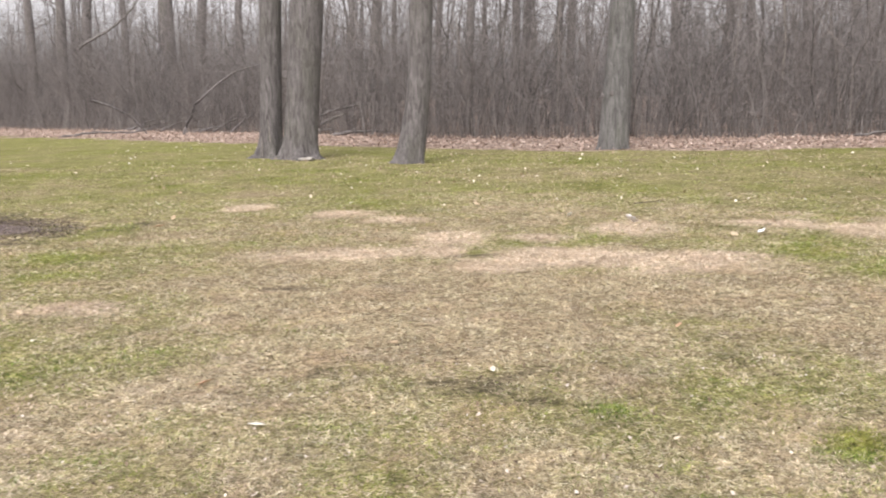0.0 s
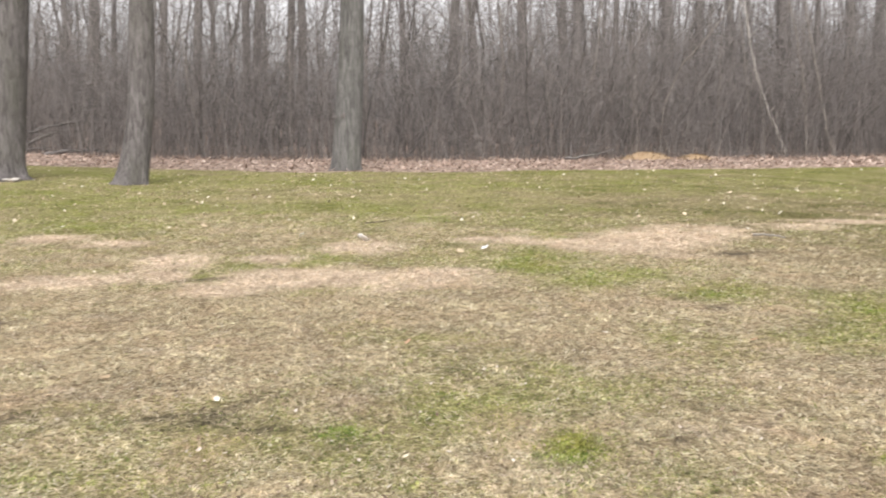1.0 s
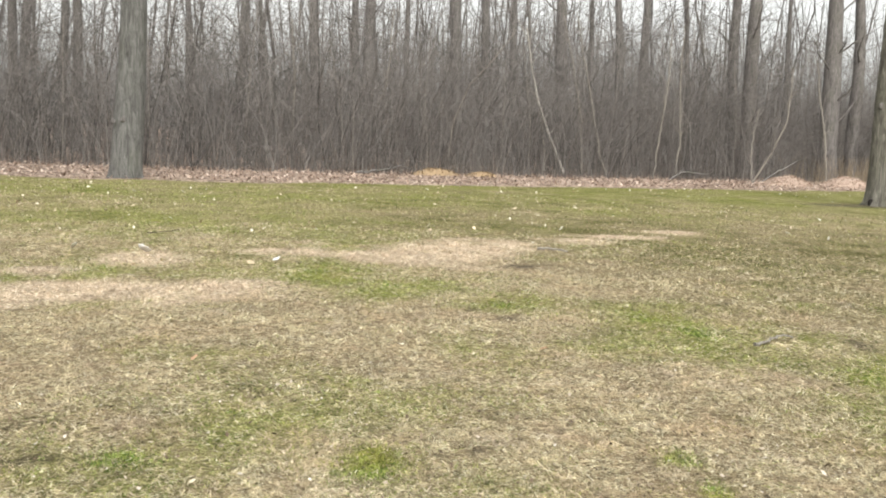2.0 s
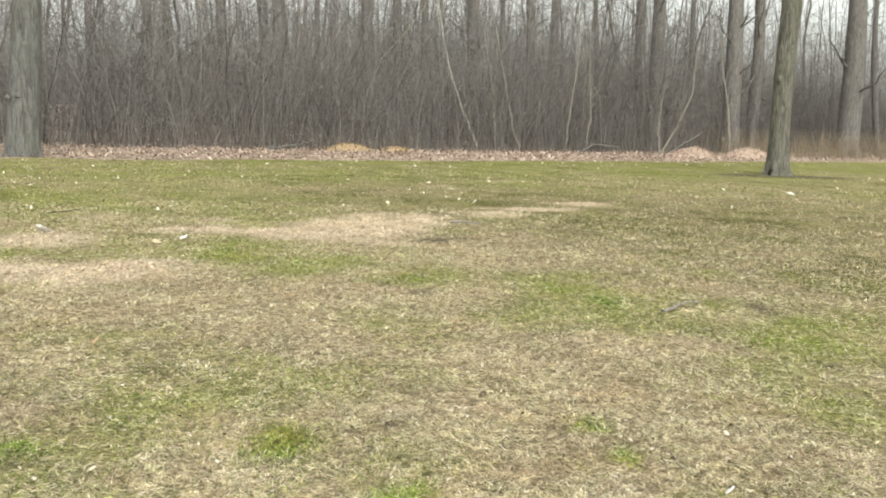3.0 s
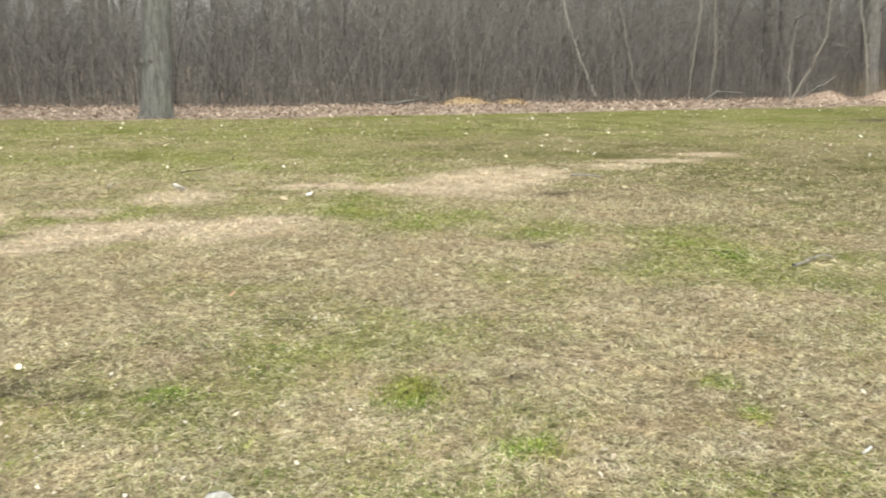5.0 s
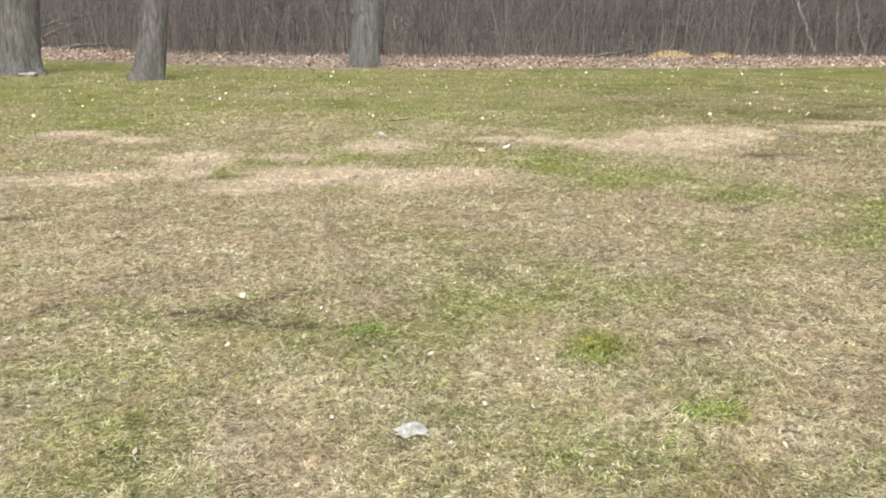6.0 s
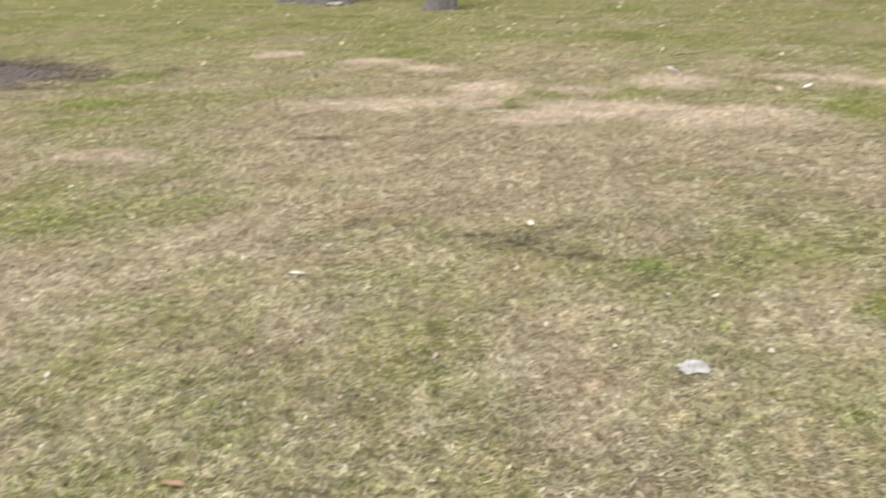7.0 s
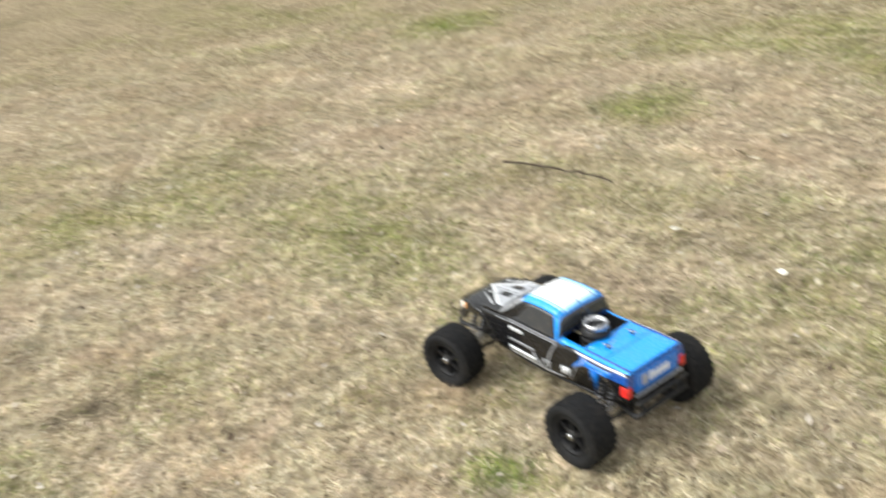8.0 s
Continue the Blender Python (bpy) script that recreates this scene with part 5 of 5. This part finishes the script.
def lathe(profile, sides=32, axis="y", caps=True):
    """A turned shape: rows of (along, radius)."""
    bm = bmesh.new()
    rings = []
    for s, r in profile:
        ring = []
        for i in range(sides):
            a = 2 * math.pi * i / sides
            p = (r * math.cos(a), s, r * math.sin(a)) if axis == "y" else (r * math.cos(a), r * math.sin(a), s)
            ring.append(bm.verts.new(p))
        rings.append(ring)
    for p, q in zip(rings, rings[1:]):
        for i in range(sides):
            j = (i + 1) % sides
            bm.faces.new((p[i], p[j], q[j], q[i]))
    for ring, turned in ((rings[0], True), (rings[-1], False)) if caps else ():
        if max((v.co - ring[0].co).length for v in ring) > 1e-6:
            bm.faces.new(ring[::-1] if turned else ring)
    bmesh.ops.remove_doubles(bm, verts=bm.verts, dist=1e-6)
    bmesh.ops.recalc_face_normals(bm, faces=bm.faces)
    return bm


def rod(name, points, r, material, parent, sides=10, label=""):
    """A bent bar."""
    p = smooth_path(points, max(2, 6 * (len(points) - 1)))
    bm = bmesh.new()
    v, f = tubes(p[None], np.full((1, len(p)), r), sides)
    verts = [bm.verts.new(c) for c in v]
    for q in f:
        bm.faces.new([verts[i] for i in q])
    bm.faces.new(verts[:sides][::-1])
    bm.faces.new(verts[-sides:])
    bmesh.ops.recalc_face_normals(bm, faces=bm.faces)
    return part(name, bm, material, parent, label)


def block(name, lo, hi, material, parent, bevel=0.003, label="", taper=0.0):
    bm = bmesh.new()
    bmesh.ops.create_cube(bm, size=1)
    for v in bm.verts:
        k = 1 - (taper if v.co.z > 0 else 0)
        v.co = Vector(((lo[0] + hi[0]) / 2 + v.co.x * (hi[0] - lo[0]) * k, (lo[1] + hi[1]) / 2 + v.co.y * (hi[1] - lo[1]) * k, (lo[2] + hi[2]) / 2 + v.co.z * (hi[2] - lo[2])))
    bmesh.ops.bevel(bm, geom=bm.edges[:], offset=bevel, segments=2, affect="EDGES", profile=0.6)
    return part(name, bm, material, parent, label, smooth=False)


def body_shell(parent):
    """The thin moulded body, open below and at the hole in the load bed."""
    bm = bmesh.new()
    grid = {}
    for i, u in enumerate(U_LINES):
        for j, v in enumerate(V_LINES):
            for side in (1, -1):
                p = shell(u, v)
                grid[i, j, side] = grid[i, j, 1] if v == 1.0 and side < 0 else bm.verts.new((p.x, p.y * side, p.z))
    for i in range(len(U_LINES) - 1):
        for j in range(len(V_LINES) - 1):
            hole = 0.571 < U_LINES[i] < 0.7 and V_LINES[j] >= 0.75
            if hole:
                continue
            for side in (1, -1):
                q = [grid[i, j, side], grid[i, j + 1, side], grid[i + 1, j + 1, side], grid[i + 1, j, side]]
                face = bm.faces.new(q[::-1] if side > 0 else q)
                u, v = (U_LINES[i] + U_LINES[i + 1]) / 2, (V_LINES[j] + V_LINES[j + 1]) / 2
                if v > 0.7 and 0.335 < u < 0.555:
                    face.material_index = 1
                elif v > 0.45 and 0.575 < u or (v > 0.62 and 0.335 < u < 0.556) or (v > 0.45 and 0.51 < u < 0.556):
                    face.material_index = 1
                elif v > 0.3 and u > 0.66 + 0.5 * (0.45 - v):
                    face.material_index = 2
                elif u < 0.235 and v > 0.97:
                    face.material_index = 3
    bm.normal_update()
    inner = {v: bm.verts.new(v.co - 0.0016 * v.normal) for v in bm.verts[:]}
    rims = [e for e in bm.edges if e.is_boundary]
    for face in bm.faces[:]:
        bm.faces.new([inner[v] for v in reversed(face.verts)]).material_index = 0
    for e in rims:
        a, b = e.verts
        bm.faces.new((a, b, inner[b], inner[a]))
    for i, out in ((0, 0.0), (len(U_LINES) - 1, 0.0)):
        half = [grid[i, j, 1] for j in range(len(V_LINES))], [grid[i, j, -1] for j in range(len(V_LINES))]
        for j in range(len(V_LINES) - 1):
            q = [bm.verts.new(v.co) for v in (half[0][j], half[0][j + 1], half[1][j + 1], half[1][j])]
            if (q[1].co - q[2].co).length < 1e-6:
                bm.verts.remove(q.pop(2))
            bm.faces.new(q).material_index = 2 if i and V_LINES[j] > 0.12 else 0
    bmesh.ops.recalc_face_normals(bm, faces=bm.faces)
    ob = part("body", bm, BLACK_PAINT, parent, "black and blue painted moulded pickup body")
    for m in (BLUE_PAINT, NAVY_PAINT, GREY_PAINT):
        ob.data.materials.append(m)
    return ob


def wheel(parent, x, y, turn, name="wheel"):
    """A balloon tyre with rows of blocks on a spoked dish rim."""
    side = 1 if y > 0 else -1
    root = new(name)
    root.parent = parent
    root.matrix_local = pose(x, y, TYRE_R - 0.004, 0, 0, turn)
    w = TYRE_W / 2
    prof = [(-w * 0.72, 0.048), (-w * 0.9, 0.054), (-w, 0.064), (-w * 0.98, 0.071), (-w * 0.86, 0.077), (-w * 0.6, 0.0795), (0, 0.0805),
            (w * 0.6, 0.0795), (w * 0.86, 0.077), (w * 0.98, 0.071), (w, 0.064), (w * 0.9, 0.054), (w * 0.72, 0.048)]
    tyre = part("tyre", lathe(prof, 48, caps=False), RUBBER, root, "black rubber tyre dulled by dust")
    bm = bmesh.new()
    for ring, (off, lean) in enumerate(((-0.66, 16), (-0.22, -16), (0.22, 16), (0.66, -16))):
        for i in range(26):
            a = 2 * math.pi * (i + 0.5 * (ring % 2)) / 26
            made = bmesh.ops.create_cube(bm, size=1)["verts"]
            r = 0.0803 - 0.0016 * (abs(off) > 0.5)
            m = Matrix.Rotation(a, 4, "Y") @ Matrix.Translation((0, off * w, r)) @ Matrix.Rotation(radians(lean), 4, "Z") @ Matrix.Diagonal((0.0125, 0.0175, 0.003, 1))
            bmesh.ops.transform(bm, matrix=m, verts=made)
    tread = part("tread", bm, RUBBER, tyre, smooth=False)
    tread["kind"] = "stuff"
    o = side
    dish = [(o * w * 0.74, 0.049), (o * w * 0.8, 0.0485), (o * w * 0.78, 0.044), (o * w * 0.35, 0.041), (o * w * 0.1, 0.039), (-o * w * 0.7, 0.045)]
    part("rim", lathe(dish, 40, caps=False), RIM_BLACK, root, "black dish rim")
    for i in range(6):
        a = 2 * math.pi * i / 6
        bm = bmesh.new()
        made = bmesh.ops.create_cube(bm, size=1)["verts"]
        for v in made:
            v.co.x *= 0.75 if v.co.z > 0 else 1.25
        bmesh.ops.transform(bm, matrix=Matrix.Rotation(a, 4, "Y") @ Matrix.Translation((0, o * w * 0.5, 0.026)) @ Matrix.Diagonal((0.011, 0.012, 0.034, 1)), verts=made)
        bmesh.ops.bevel(bm, geom=bm.edges[:], offset=0.0015, segments=2, affect="EDGES")
        part("spoke", bm, RIM_BLACK, root, smooth=False)
    part("hub", lathe([(o * w * 0.2, 0.0), (o * w * 0.2, 0.015), (o * w * 0.66, 0.014), (o * w * 0.7, 0.011), (o * w * 0.7, 0.0)], 20), BLACK_NYLON, root)
    part("wheel_nut", lathe([(o * w * 0.68, 0.0), (o * w * 0.68, 0.0085), (o * w * 0.86, 0.0085), (o * w * 0.9, 0.006), (o * w * 0.9, 0.0)], 6), STEEL, root, "bare steel wheel nut", )
    return root


def shock(parent, foot, head):
    """A damper: body, shaft and coil spring."""
    a, b = Vector(foot), Vector(head)
    mid = a.lerp(b, 0.48)
    damper = rod("damper", (tuple(mid), tuple(b)), 0.0075, BLACK_NYLON, parent)
    rod("shaft", (tuple(a), tuple(mid)), 0.0022, STEEL, damper, 8)
    d = (b - a).normalized()
    u = d.orthogonal().normalized()
    w = d.cross(u)
    n = 64
    s = np.linspace(0.06, 0.8, n)
    coil = [a.lerp(b, float(k)) + 0.0098 * (math.cos(i * 0.78) * u + math.sin(i * 0.78) * w) for i, k in enumerate(s)]
    bm = bmesh.new()
    v, f = tubes(np.array([tuple(c) for c in coil])[None], np.full((1, n), 0.0012), 5)
    verts = [bm.verts.new(c) for c in v]
    for q in f:
        bm.faces.new([verts[i] for i in q])
    part("spring", bm, GREY_PAINT, damper, "grey coil spring")
    return damper


def engine(parent):
    """The cylinder head that stands out of the bed: finned, black, with a bright ring on top."""
    x, y = -0.136, 0.012
    fins = []
    for i in range(7):
        z = 0.13 + 0.016 * i
        fins += [(z, 0.033), (z + 0.004, 0.037), (z + 0.011, 0.037), (z + 0.015, 0.033)]
    head = part("engine_head", lathe([(0.1, 0.0), (0.1, 0.026)] + fins + [(0.244, 0.033), (0.244, 0.0)], 28, "z"), BLACK_NYLON, parent, "black finned cylinder head")
    ring = part("head_ring", lathe([(0.242, 0.021), (0.242, 0.03), (0.25, 0.031), (0.256, 0.03), (0.259, 0.028), (0.257, 0.022), (0.246, 0.02), (0.242, 0.021)], 32, "z", False), STEEL, head, "bright machined steel ring")
    plug = part("glow_plug", lathe([(0.238, 0.0), (0.238, 0.018), (0.243, 0.017), (0.244, 0.007), (0.252, 0.006), (0.252, 0.0)], 20, "z"), BLACK_NYLON, head)
    head.location = (x, y, -0.004)
    rod("glow_lead", ((x - 0.02, y - 0.02, 0.18), (x - 0.045, y - 0.03, 0.215), (x - 0.055, y + 0.01, 0.22), (x - 0.06, y + 0.03, 0.2)), 0.003, STEEL, parent)
    part("air_filter", lathe([(0.12, 0.0), (0.12, 0.022), (0.165, 0.024), (0.175, 0.018), (0.175, 0.0)], 22, "z"), BLACK_NYLON, parent).location = (x - 0.05, y - 0.012, 0.025)


def build_truck():
    truck = tagged(new("model_truck"), "radio-controlled black and blue monster truck with dusty balloon tyres", "toy truck")
    body = body_shell(truck)
    # cab
    for side in (1, -1):
        skin("side_window", 0.335, 0.535, 0.455, 0.655, SMOKED, body, side, 0.0016, "smoked side window", 14, 8, 0.0,
             trim=lambda i, j, u: 0.3 + 0.085 * j + (0.545 - 0.02 * j - 0.3 - 0.085 * j) * i)
        skin("window_trim", 0.28, 0.56, 0.415, 0.45, GREY_PAINT, body, side, 0.0022, "grey belt line", 16, 2)
        skin("roof_edge", 0.345, 0.548, 0.66, 0.8, BLUE_PAINT, body, side, 0.0016, "blue edge of the roof", 10, 4)
        skin("rear_stripe", 0.68, 0.995, 0.395, 0.43, SILVER, body, side, 0.0018, "silver stripe along the bed", 16, 3, -0.02)
        skin("arch_stripe", 0.635, 0.643, 0.04, 0.4, SILVER, body, side, 0.002, "silver stripe over the wheel arch", 3, 8, 0.1)
        skin("bed_flank", 0.655, 0.85, 0.2, 0.37, TAIL_PAINT, body, side, 0.0016, "deep blue flank of the bed", 12, 5, 0.06)
        skin("door_line", 0.478, 0.485, 0.05, 0.4, SILVER, body, side, 0.0018, "thin silver door line", 2, 8, 0.075)
        skin("belt_line", 0.225, 0.56, 0.4, 0.41, SILVER, body, side, 0.003, "thin silver belt line", 16, 1)
        for k in range(4):
            skin("name_bar", 0.295 + 0.018 * k, 0.309 + 0.018 * k, 0.312, 0.355 - 0.008 * (k % 2), WHITE_PAINT, body, side, 0.002, "short white lettering bar on the door", 2, 2, 0.004)
        for k in range(9):
            skin("slogan_bar", 0.292 + 0.0155 * k, 0.303 + 0.0155 * k, 0.195, 0.225, SILVER, body, side, 0.002, "small silver lettering bar along the door", 2, 1, 0.004)
        for k in range(6):
            u = 0.286 + 0.0245 * k
            skin("title_bar", u, u + 0.022, 0.045, 0.14, WHITE_PAINT, body, side, 0.0018, "white outlined lettering bar", 3, 3, 0.006)
            skin("title_inner_bar", u + 0.006, u + 0.017, 0.075, 0.112, BLACK_PAINT, body, side, 0.003, "", 2, 2, 0.003)
        for u, slant in ((0.44, 0.05), (0.475, -0.05), (0.505, 0.008)):
            skin("title_end_bar", u, u + 0.009, 0.045, 0.185, SILVER, body, side, 0.0024, "silver lettering stroke", 2, 4, slant)
        skin("title_end_bar", 0.505, 0.545, 0.045, 0.065, SILVER, body, side, 0.0024, "silver lettering stroke", 4, 1)
        skin("sill_line", 0.29, 0.6, 0.03, 0.045, SILVER, body, side, 0.0018, "thin silver line on the sill", 14, 1)
        for k in range(3):
            skin("small_badge_bar", 0.592 + 0.018 * k, 0.604 + 0.018 * k, 0.1, 0.19, WHITE_PAINT, body, side, 0.003, "small white lettering bar", 2, 2)
        for k in range(5):
            skin("bed_letter_bar", 0.77 + 0.03 * k, 0.787 + 0.03 * k, 0.375, 0.41, GREY_PAINT, body, side, 0.003, "", 2, 1)
        skin("headlight", 0.006, 0.04, 0.31, 0.39, CLEAR_LENS, body, side, 0.0025, "clear headlight", 5, 3)
        skin("corner_lamp", 0.042, 0.055, 0.31, 0.385, AMBER_LENS, body, side, 0.0025, "amber corner lamp", 3, 3)
        lamp = block("tail_light", (-HALF - 0.003, side * 0.09 - 0.008, 0.16), (-HALF + 0.018, side * 0.09 + 0.0095, 0.186), RED_LENS, body, 0.003, "red tail light")
        skin("hood_panel", 0.1, 0.225, 0.77, 1.0, SILVER, body, side, 0.0013, "silver centre of the bonnet", 10, 8,
             trim=lambda i, j, u: (0.075 + 0.13 * (1 - j)) * (1 - i) + 0.226 * i)
        skin("hood_chevron", 0.05, 0.19, 0.775, 1.0, WHITE_PAINT, body, side, 0.0026, "white chevron on the bonnet", 3, 10,
             trim=lambda i, j, u: 0.062 + 0.13 * (1 - j) + 0.016 * i)
        skin("hood_arm", 0.1, 0.2, 0.755, 0.86, WHITE_PAINT, body, side, 0.002, "white arm beside the chevron", 3, 6,
             trim=lambda i, j, u: 0.085 + 0.09 * (1 - j) + 0.01 * i * (1 - 0.7 * j))
        skin("hood_slot", 0.15, 0.2, 0.9, 0.96, BLACK_PAINT, body, side, 0.0026, "", 5, 2)
        skin("windscreen", 0.242, 0.33, 0.72, 1.0, SMOKED, body, side, 0.0016, "smoked windscreen", 8, 6)
        skin("screen_pillar", 0.236, 0.338, 0.66, 0.715, SILVER, body, side, 0.0022, "silver windscreen pillar", 8, 2)
        skin("rear_pane", 0.5565, 0.571, 0.67, 1.0, SMOKED, body, side, 0.0016, "smoked rear pane", 4, 5)
        skin("roof_panel", 0.345, 0.535, 0.8, 1.0, WHITE_PAINT, body, side, 0.002, "white roof panel", 10, 5)
        skin("roof_fade", 0.345, 0.548, 0.76, 0.8, PALE_BLUE, body, side, 0.0021, "pale blue fade beside the white roof", 10, 2)
        skin("roof_fade", 0.535, 0.55, 0.8, 1.0, PALE_BLUE, body, side, 0.002, "", 3, 4)
        skin("bed_rim", 0.71, 0.99, 0.72, 0.745, NAVY_PAINT, body, side, 0.0022, "raised rim of the bed cover", 14, 1)
        for u, v in ((0.78, 0.87), (0.12, 0.87)):
            p = shell(u, v)
            post = part("body_post", lathe([(0, 0.0045), (0.008, 0.0042), (0.012, 0.0025), (0.012, 0.0)], 12, "z"), BLACK_NYLON, body)
            post.location = (p.x, p.y * side, p.z)
            rod("body_clip", ((-0.012, -0.004, 0.008), (0.0, 0.005, 0.009), (0.014, 0.002, 0.009)), 0.0013, STEEL, post, 6)
    # no opening is cut: a black disc paints the dark of the cooling hole
    skin("screen_vent_disc", 0.25, 0.322, 0.76, 0.97, BLACK_NYLON, body, -1, 0.003, "round black disc standing in for the windscreen's dark cooling hole", 8, 10,
         trim=lambda i, j, u: 0.286 + 0.034 * math.sqrt(1 - (1.9 * j - 0.95) ** 2) * (2 * i - 1))
    skin("bed_seam", 0.832, 0.836, 0.745, 1.0, NAVY_PAINT, body, 1, 0.001, "", 1, 5)
    skin("bed_seam", 0.832, 0.836, 0.745, 1.0, NAVY_PAINT, body, -1, 0.001, "", 1, 5)
    # tail board with its lettering as bars
    tail = block("tail_board", (-HALF - 0.004, -0.07, 0.162), (-HALF + 0.004, 0.07, 0.212), TAIL_PAINT, body, 0.002, "deep blue tail board")
    for k in range(5):
        block("tail_letter_bar", (-HALF - 0.0058, -0.038 + 0.0138 * k, 0.178), (-HALF - 0.003, -0.0275 + 0.0138 * k, 0.196 + 0.003 * (k == 4)), WHITE_PAINT, tail, 0.001, "white lettering bar")
    block("tail_letter_bar", (-HALF - 0.0058, 0.034, 0.174), (-HALF - 0.003, 0.05, 0.2), SILVER, tail, 0.001, "silver badge")
    block("tail_edge", (-HALF - 0.0055, -0.088, 0.15), (-HALF + 0.004, 0.07, 0.154), SILVER, tail, 0.001, "thin silver lower edge")
    block("rear_skirt", (-HALF - 0.002, -0.08, 0.118), (-HALF + 0.006, 0.08, 0.149), BLACK_PAINT, body, 0.002)
    for k in range(4):
        z = 0.14 + 0.0115 * k
        block("grille_bar", (HALF - 0.003, -0.058, z), (HALF + 0.003, 0.058, z + 0.005), STEEL, body, 0.0012, "chrome grille bar")
    # bed well round the engine
    for name, lo, hi in (("well_side", (-0.166, 0.074, 0.13), (-0.09, 0.077, 0.2185)), ("well_side", (-0.166, -0.077, 0.13), (-0.09, -0.074, 0.2185)), ("well_back", (-0.169, -0.077, 0.13), (-0.165, 0.077, 0.2185))):
        block(name, lo, hi, BLACK_NYLON, body, 0.0008)
    # chassis
    chassis = block("chassis", (-0.2, -0.055, 0.078), (0.2, 0.055, 0.092), BLACK_NYLON, truck, 0.004, "black chassis plate")
    for side in (1, -1):
        block("side_plate", (-0.23, side * 0.05 - 0.003, 0.085), (0.23, side * 0.05 + 0.003, 0.138), BLACK_NYLON, chassis, 0.002)
        rod("side_rail", ((0.2, side * 0.066, 0.1), (0.0, side * 0.078, 0.098), (-0.2, side * 0.066, 0.1)), 0.005, BLACK_NYLON, chassis)
    for name, x in (("front_gearbox", SPAN / 2), ("rear_gearbox", -SPAN / 2)):
        block(name, (x - 0.035, -0.036, 0.066), (x + 0.035, 0.036, 0.128), BLACK_NYLON, chassis, 0.006)
        block("shock_tower", (x - 0.006, -0.058, 0.12), (x + 0.006, 0.058, 0.18), BLACK_NYLON, chassis, 0.003, taper=0.15)
    engine(chassis)
    block("fuel_tank", (0.02, -0.045, 0.092), (0.1, 0.045, 0.15), BLACK_NYLON, chassis, 0.01)
    block("receiver_box", (0.11, -0.045, 0.092), (0.17, 0.045, 0.135), BLACK_NYLON, chassis, 0.006)
    rod("exhaust", ((-0.06, -0.03, 0.15), (-0.1, -0.06, 0.14), (-0.2, -0.064, 0.135), (-0.25, -0.062, 0.135)), 0.013, STEEL, chassis, 12, "steel tuned pipe")
    # bumpers
    rod("front_bumper", ((HALF - 0.06, -0.05, 0.09), (HALF + 0.012, -0.075, 0.1), (HALF + 0.028, -0.05, 0.112), (HALF + 0.03, 0.05, 0.112), (HALF + 0.012, 0.075, 0.1), (HALF - 0.06, 0.05, 0.09)), 0.0065, BLACK_NYLON, chassis)
    rod("front_bumper_bar", ((HALF + 0.012, -0.07, 0.132), (HALF + 0.024, -0.04, 0.137), (HALF + 0.024, 0.04, 0.137), (HALF + 0.012, 0.07, 0.132)), 0.005, BLACK_NYLON, chassis)
    for y in (-0.045, 0.045):
        rod("bumper_stay", ((HALF + 0.022, y, 0.112), (HALF + 0.02, y, 0.137)), 0.004, BLACK_NYLON, chassis)
    for y in (-0.014, 0.014):
        lamp = part("bumper_lamp", lathe([(0, 0.0), (0, 0.0085), (0.012, 0.0085), (0.014, 0.006), (0.014, 0.0)], 16, "z"), CLEAR_LENS, chassis, "small clear bumper lamp")
        lamp.matrix_local = pose(HALF + 0.026, y, 0.122, 0, 90, 0)
    rod("rear_bumper", ((-HALF + 0.06, -0.05, 0.09), (-HALF - 0.012, -0.085, 0.11), (-HALF - 0.022, -0.075, 0.118), (-HALF - 0.022, 0.075, 0.118), (-HALF - 0.012, 0.085, 0.11), (-HALF + 0.06, 0.05, 0.09)), 0.0062, BLACK_NYLON, chassis)
    rod("rear_bumper_bar", ((-HALF - 0.016, -0.085, 0.145), (-HALF - 0.024, -0.06, 0.15), (-HALF - 0.024, 0.06, 0.15), (-HALF - 0.016, 0.085, 0.145)), 0.0045, BLACK_NYLON, chassis)
    for y in (-0.07, 0.07):
        rod("bumper_stay", ((-HALF - 0.021, y, 0.115), (-HALF - 0.023, y, 0.15)), 0.004, BLACK_NYLON, chassis)
    # running gear
    for x, turn in ((SPAN / 2, 10.0), (-SPAN / 2, 0.0)):
        for side in (1, -1):
            y = side * TRACK / 2
            inner = y - side * TYRE_W * 0.42
            wheel(truck, x, y, turn)
            for dx in (-0.026, 0.026):
                rod("lower_arm", ((x + dx, side * 0.035, 0.074), (x + dx * 0.4, inner, 0.07)), 0.006, BLACK_NYLON, chassis)
            rod("upper_arm", ((x - 0.012, side * 0.036, 0.118), (x, inner, 0.1)), 0.0045, STEEL if x > 0 else BLACK_NYLON, chassis)
            rod("drive_shaft", ((x, side * 0.03, 0.088), (x, inner, 0.08)), 0.004, STEEL, chassis, 8)
            block("hub_carrier", (x - 0.014, min(inner, inner + side * 0.016), 0.058), (x + 0.014, max(inner, inner + side * 0.016), 0.104), BLACK_NYLON, chassis, 0.003)
            for dx in (-0.016, 0.016):
                shock(chassis, (x + dx, side * 0.108, 0.076), (x + dx, side * 0.062, 0.172))
            if x > 0:
                rod("steering_link", ((x - 0.03, side * 0.02, 0.1), (x - 0.02, inner, 0.085)), 0.003, STEEL, chassis, 8)
    truck.matrix_world = pose(-1.575, 1.155, float(lie(-1.575, 1.155)) + 0.004, 0, 0, -174.6)
    return truck


build_truck()
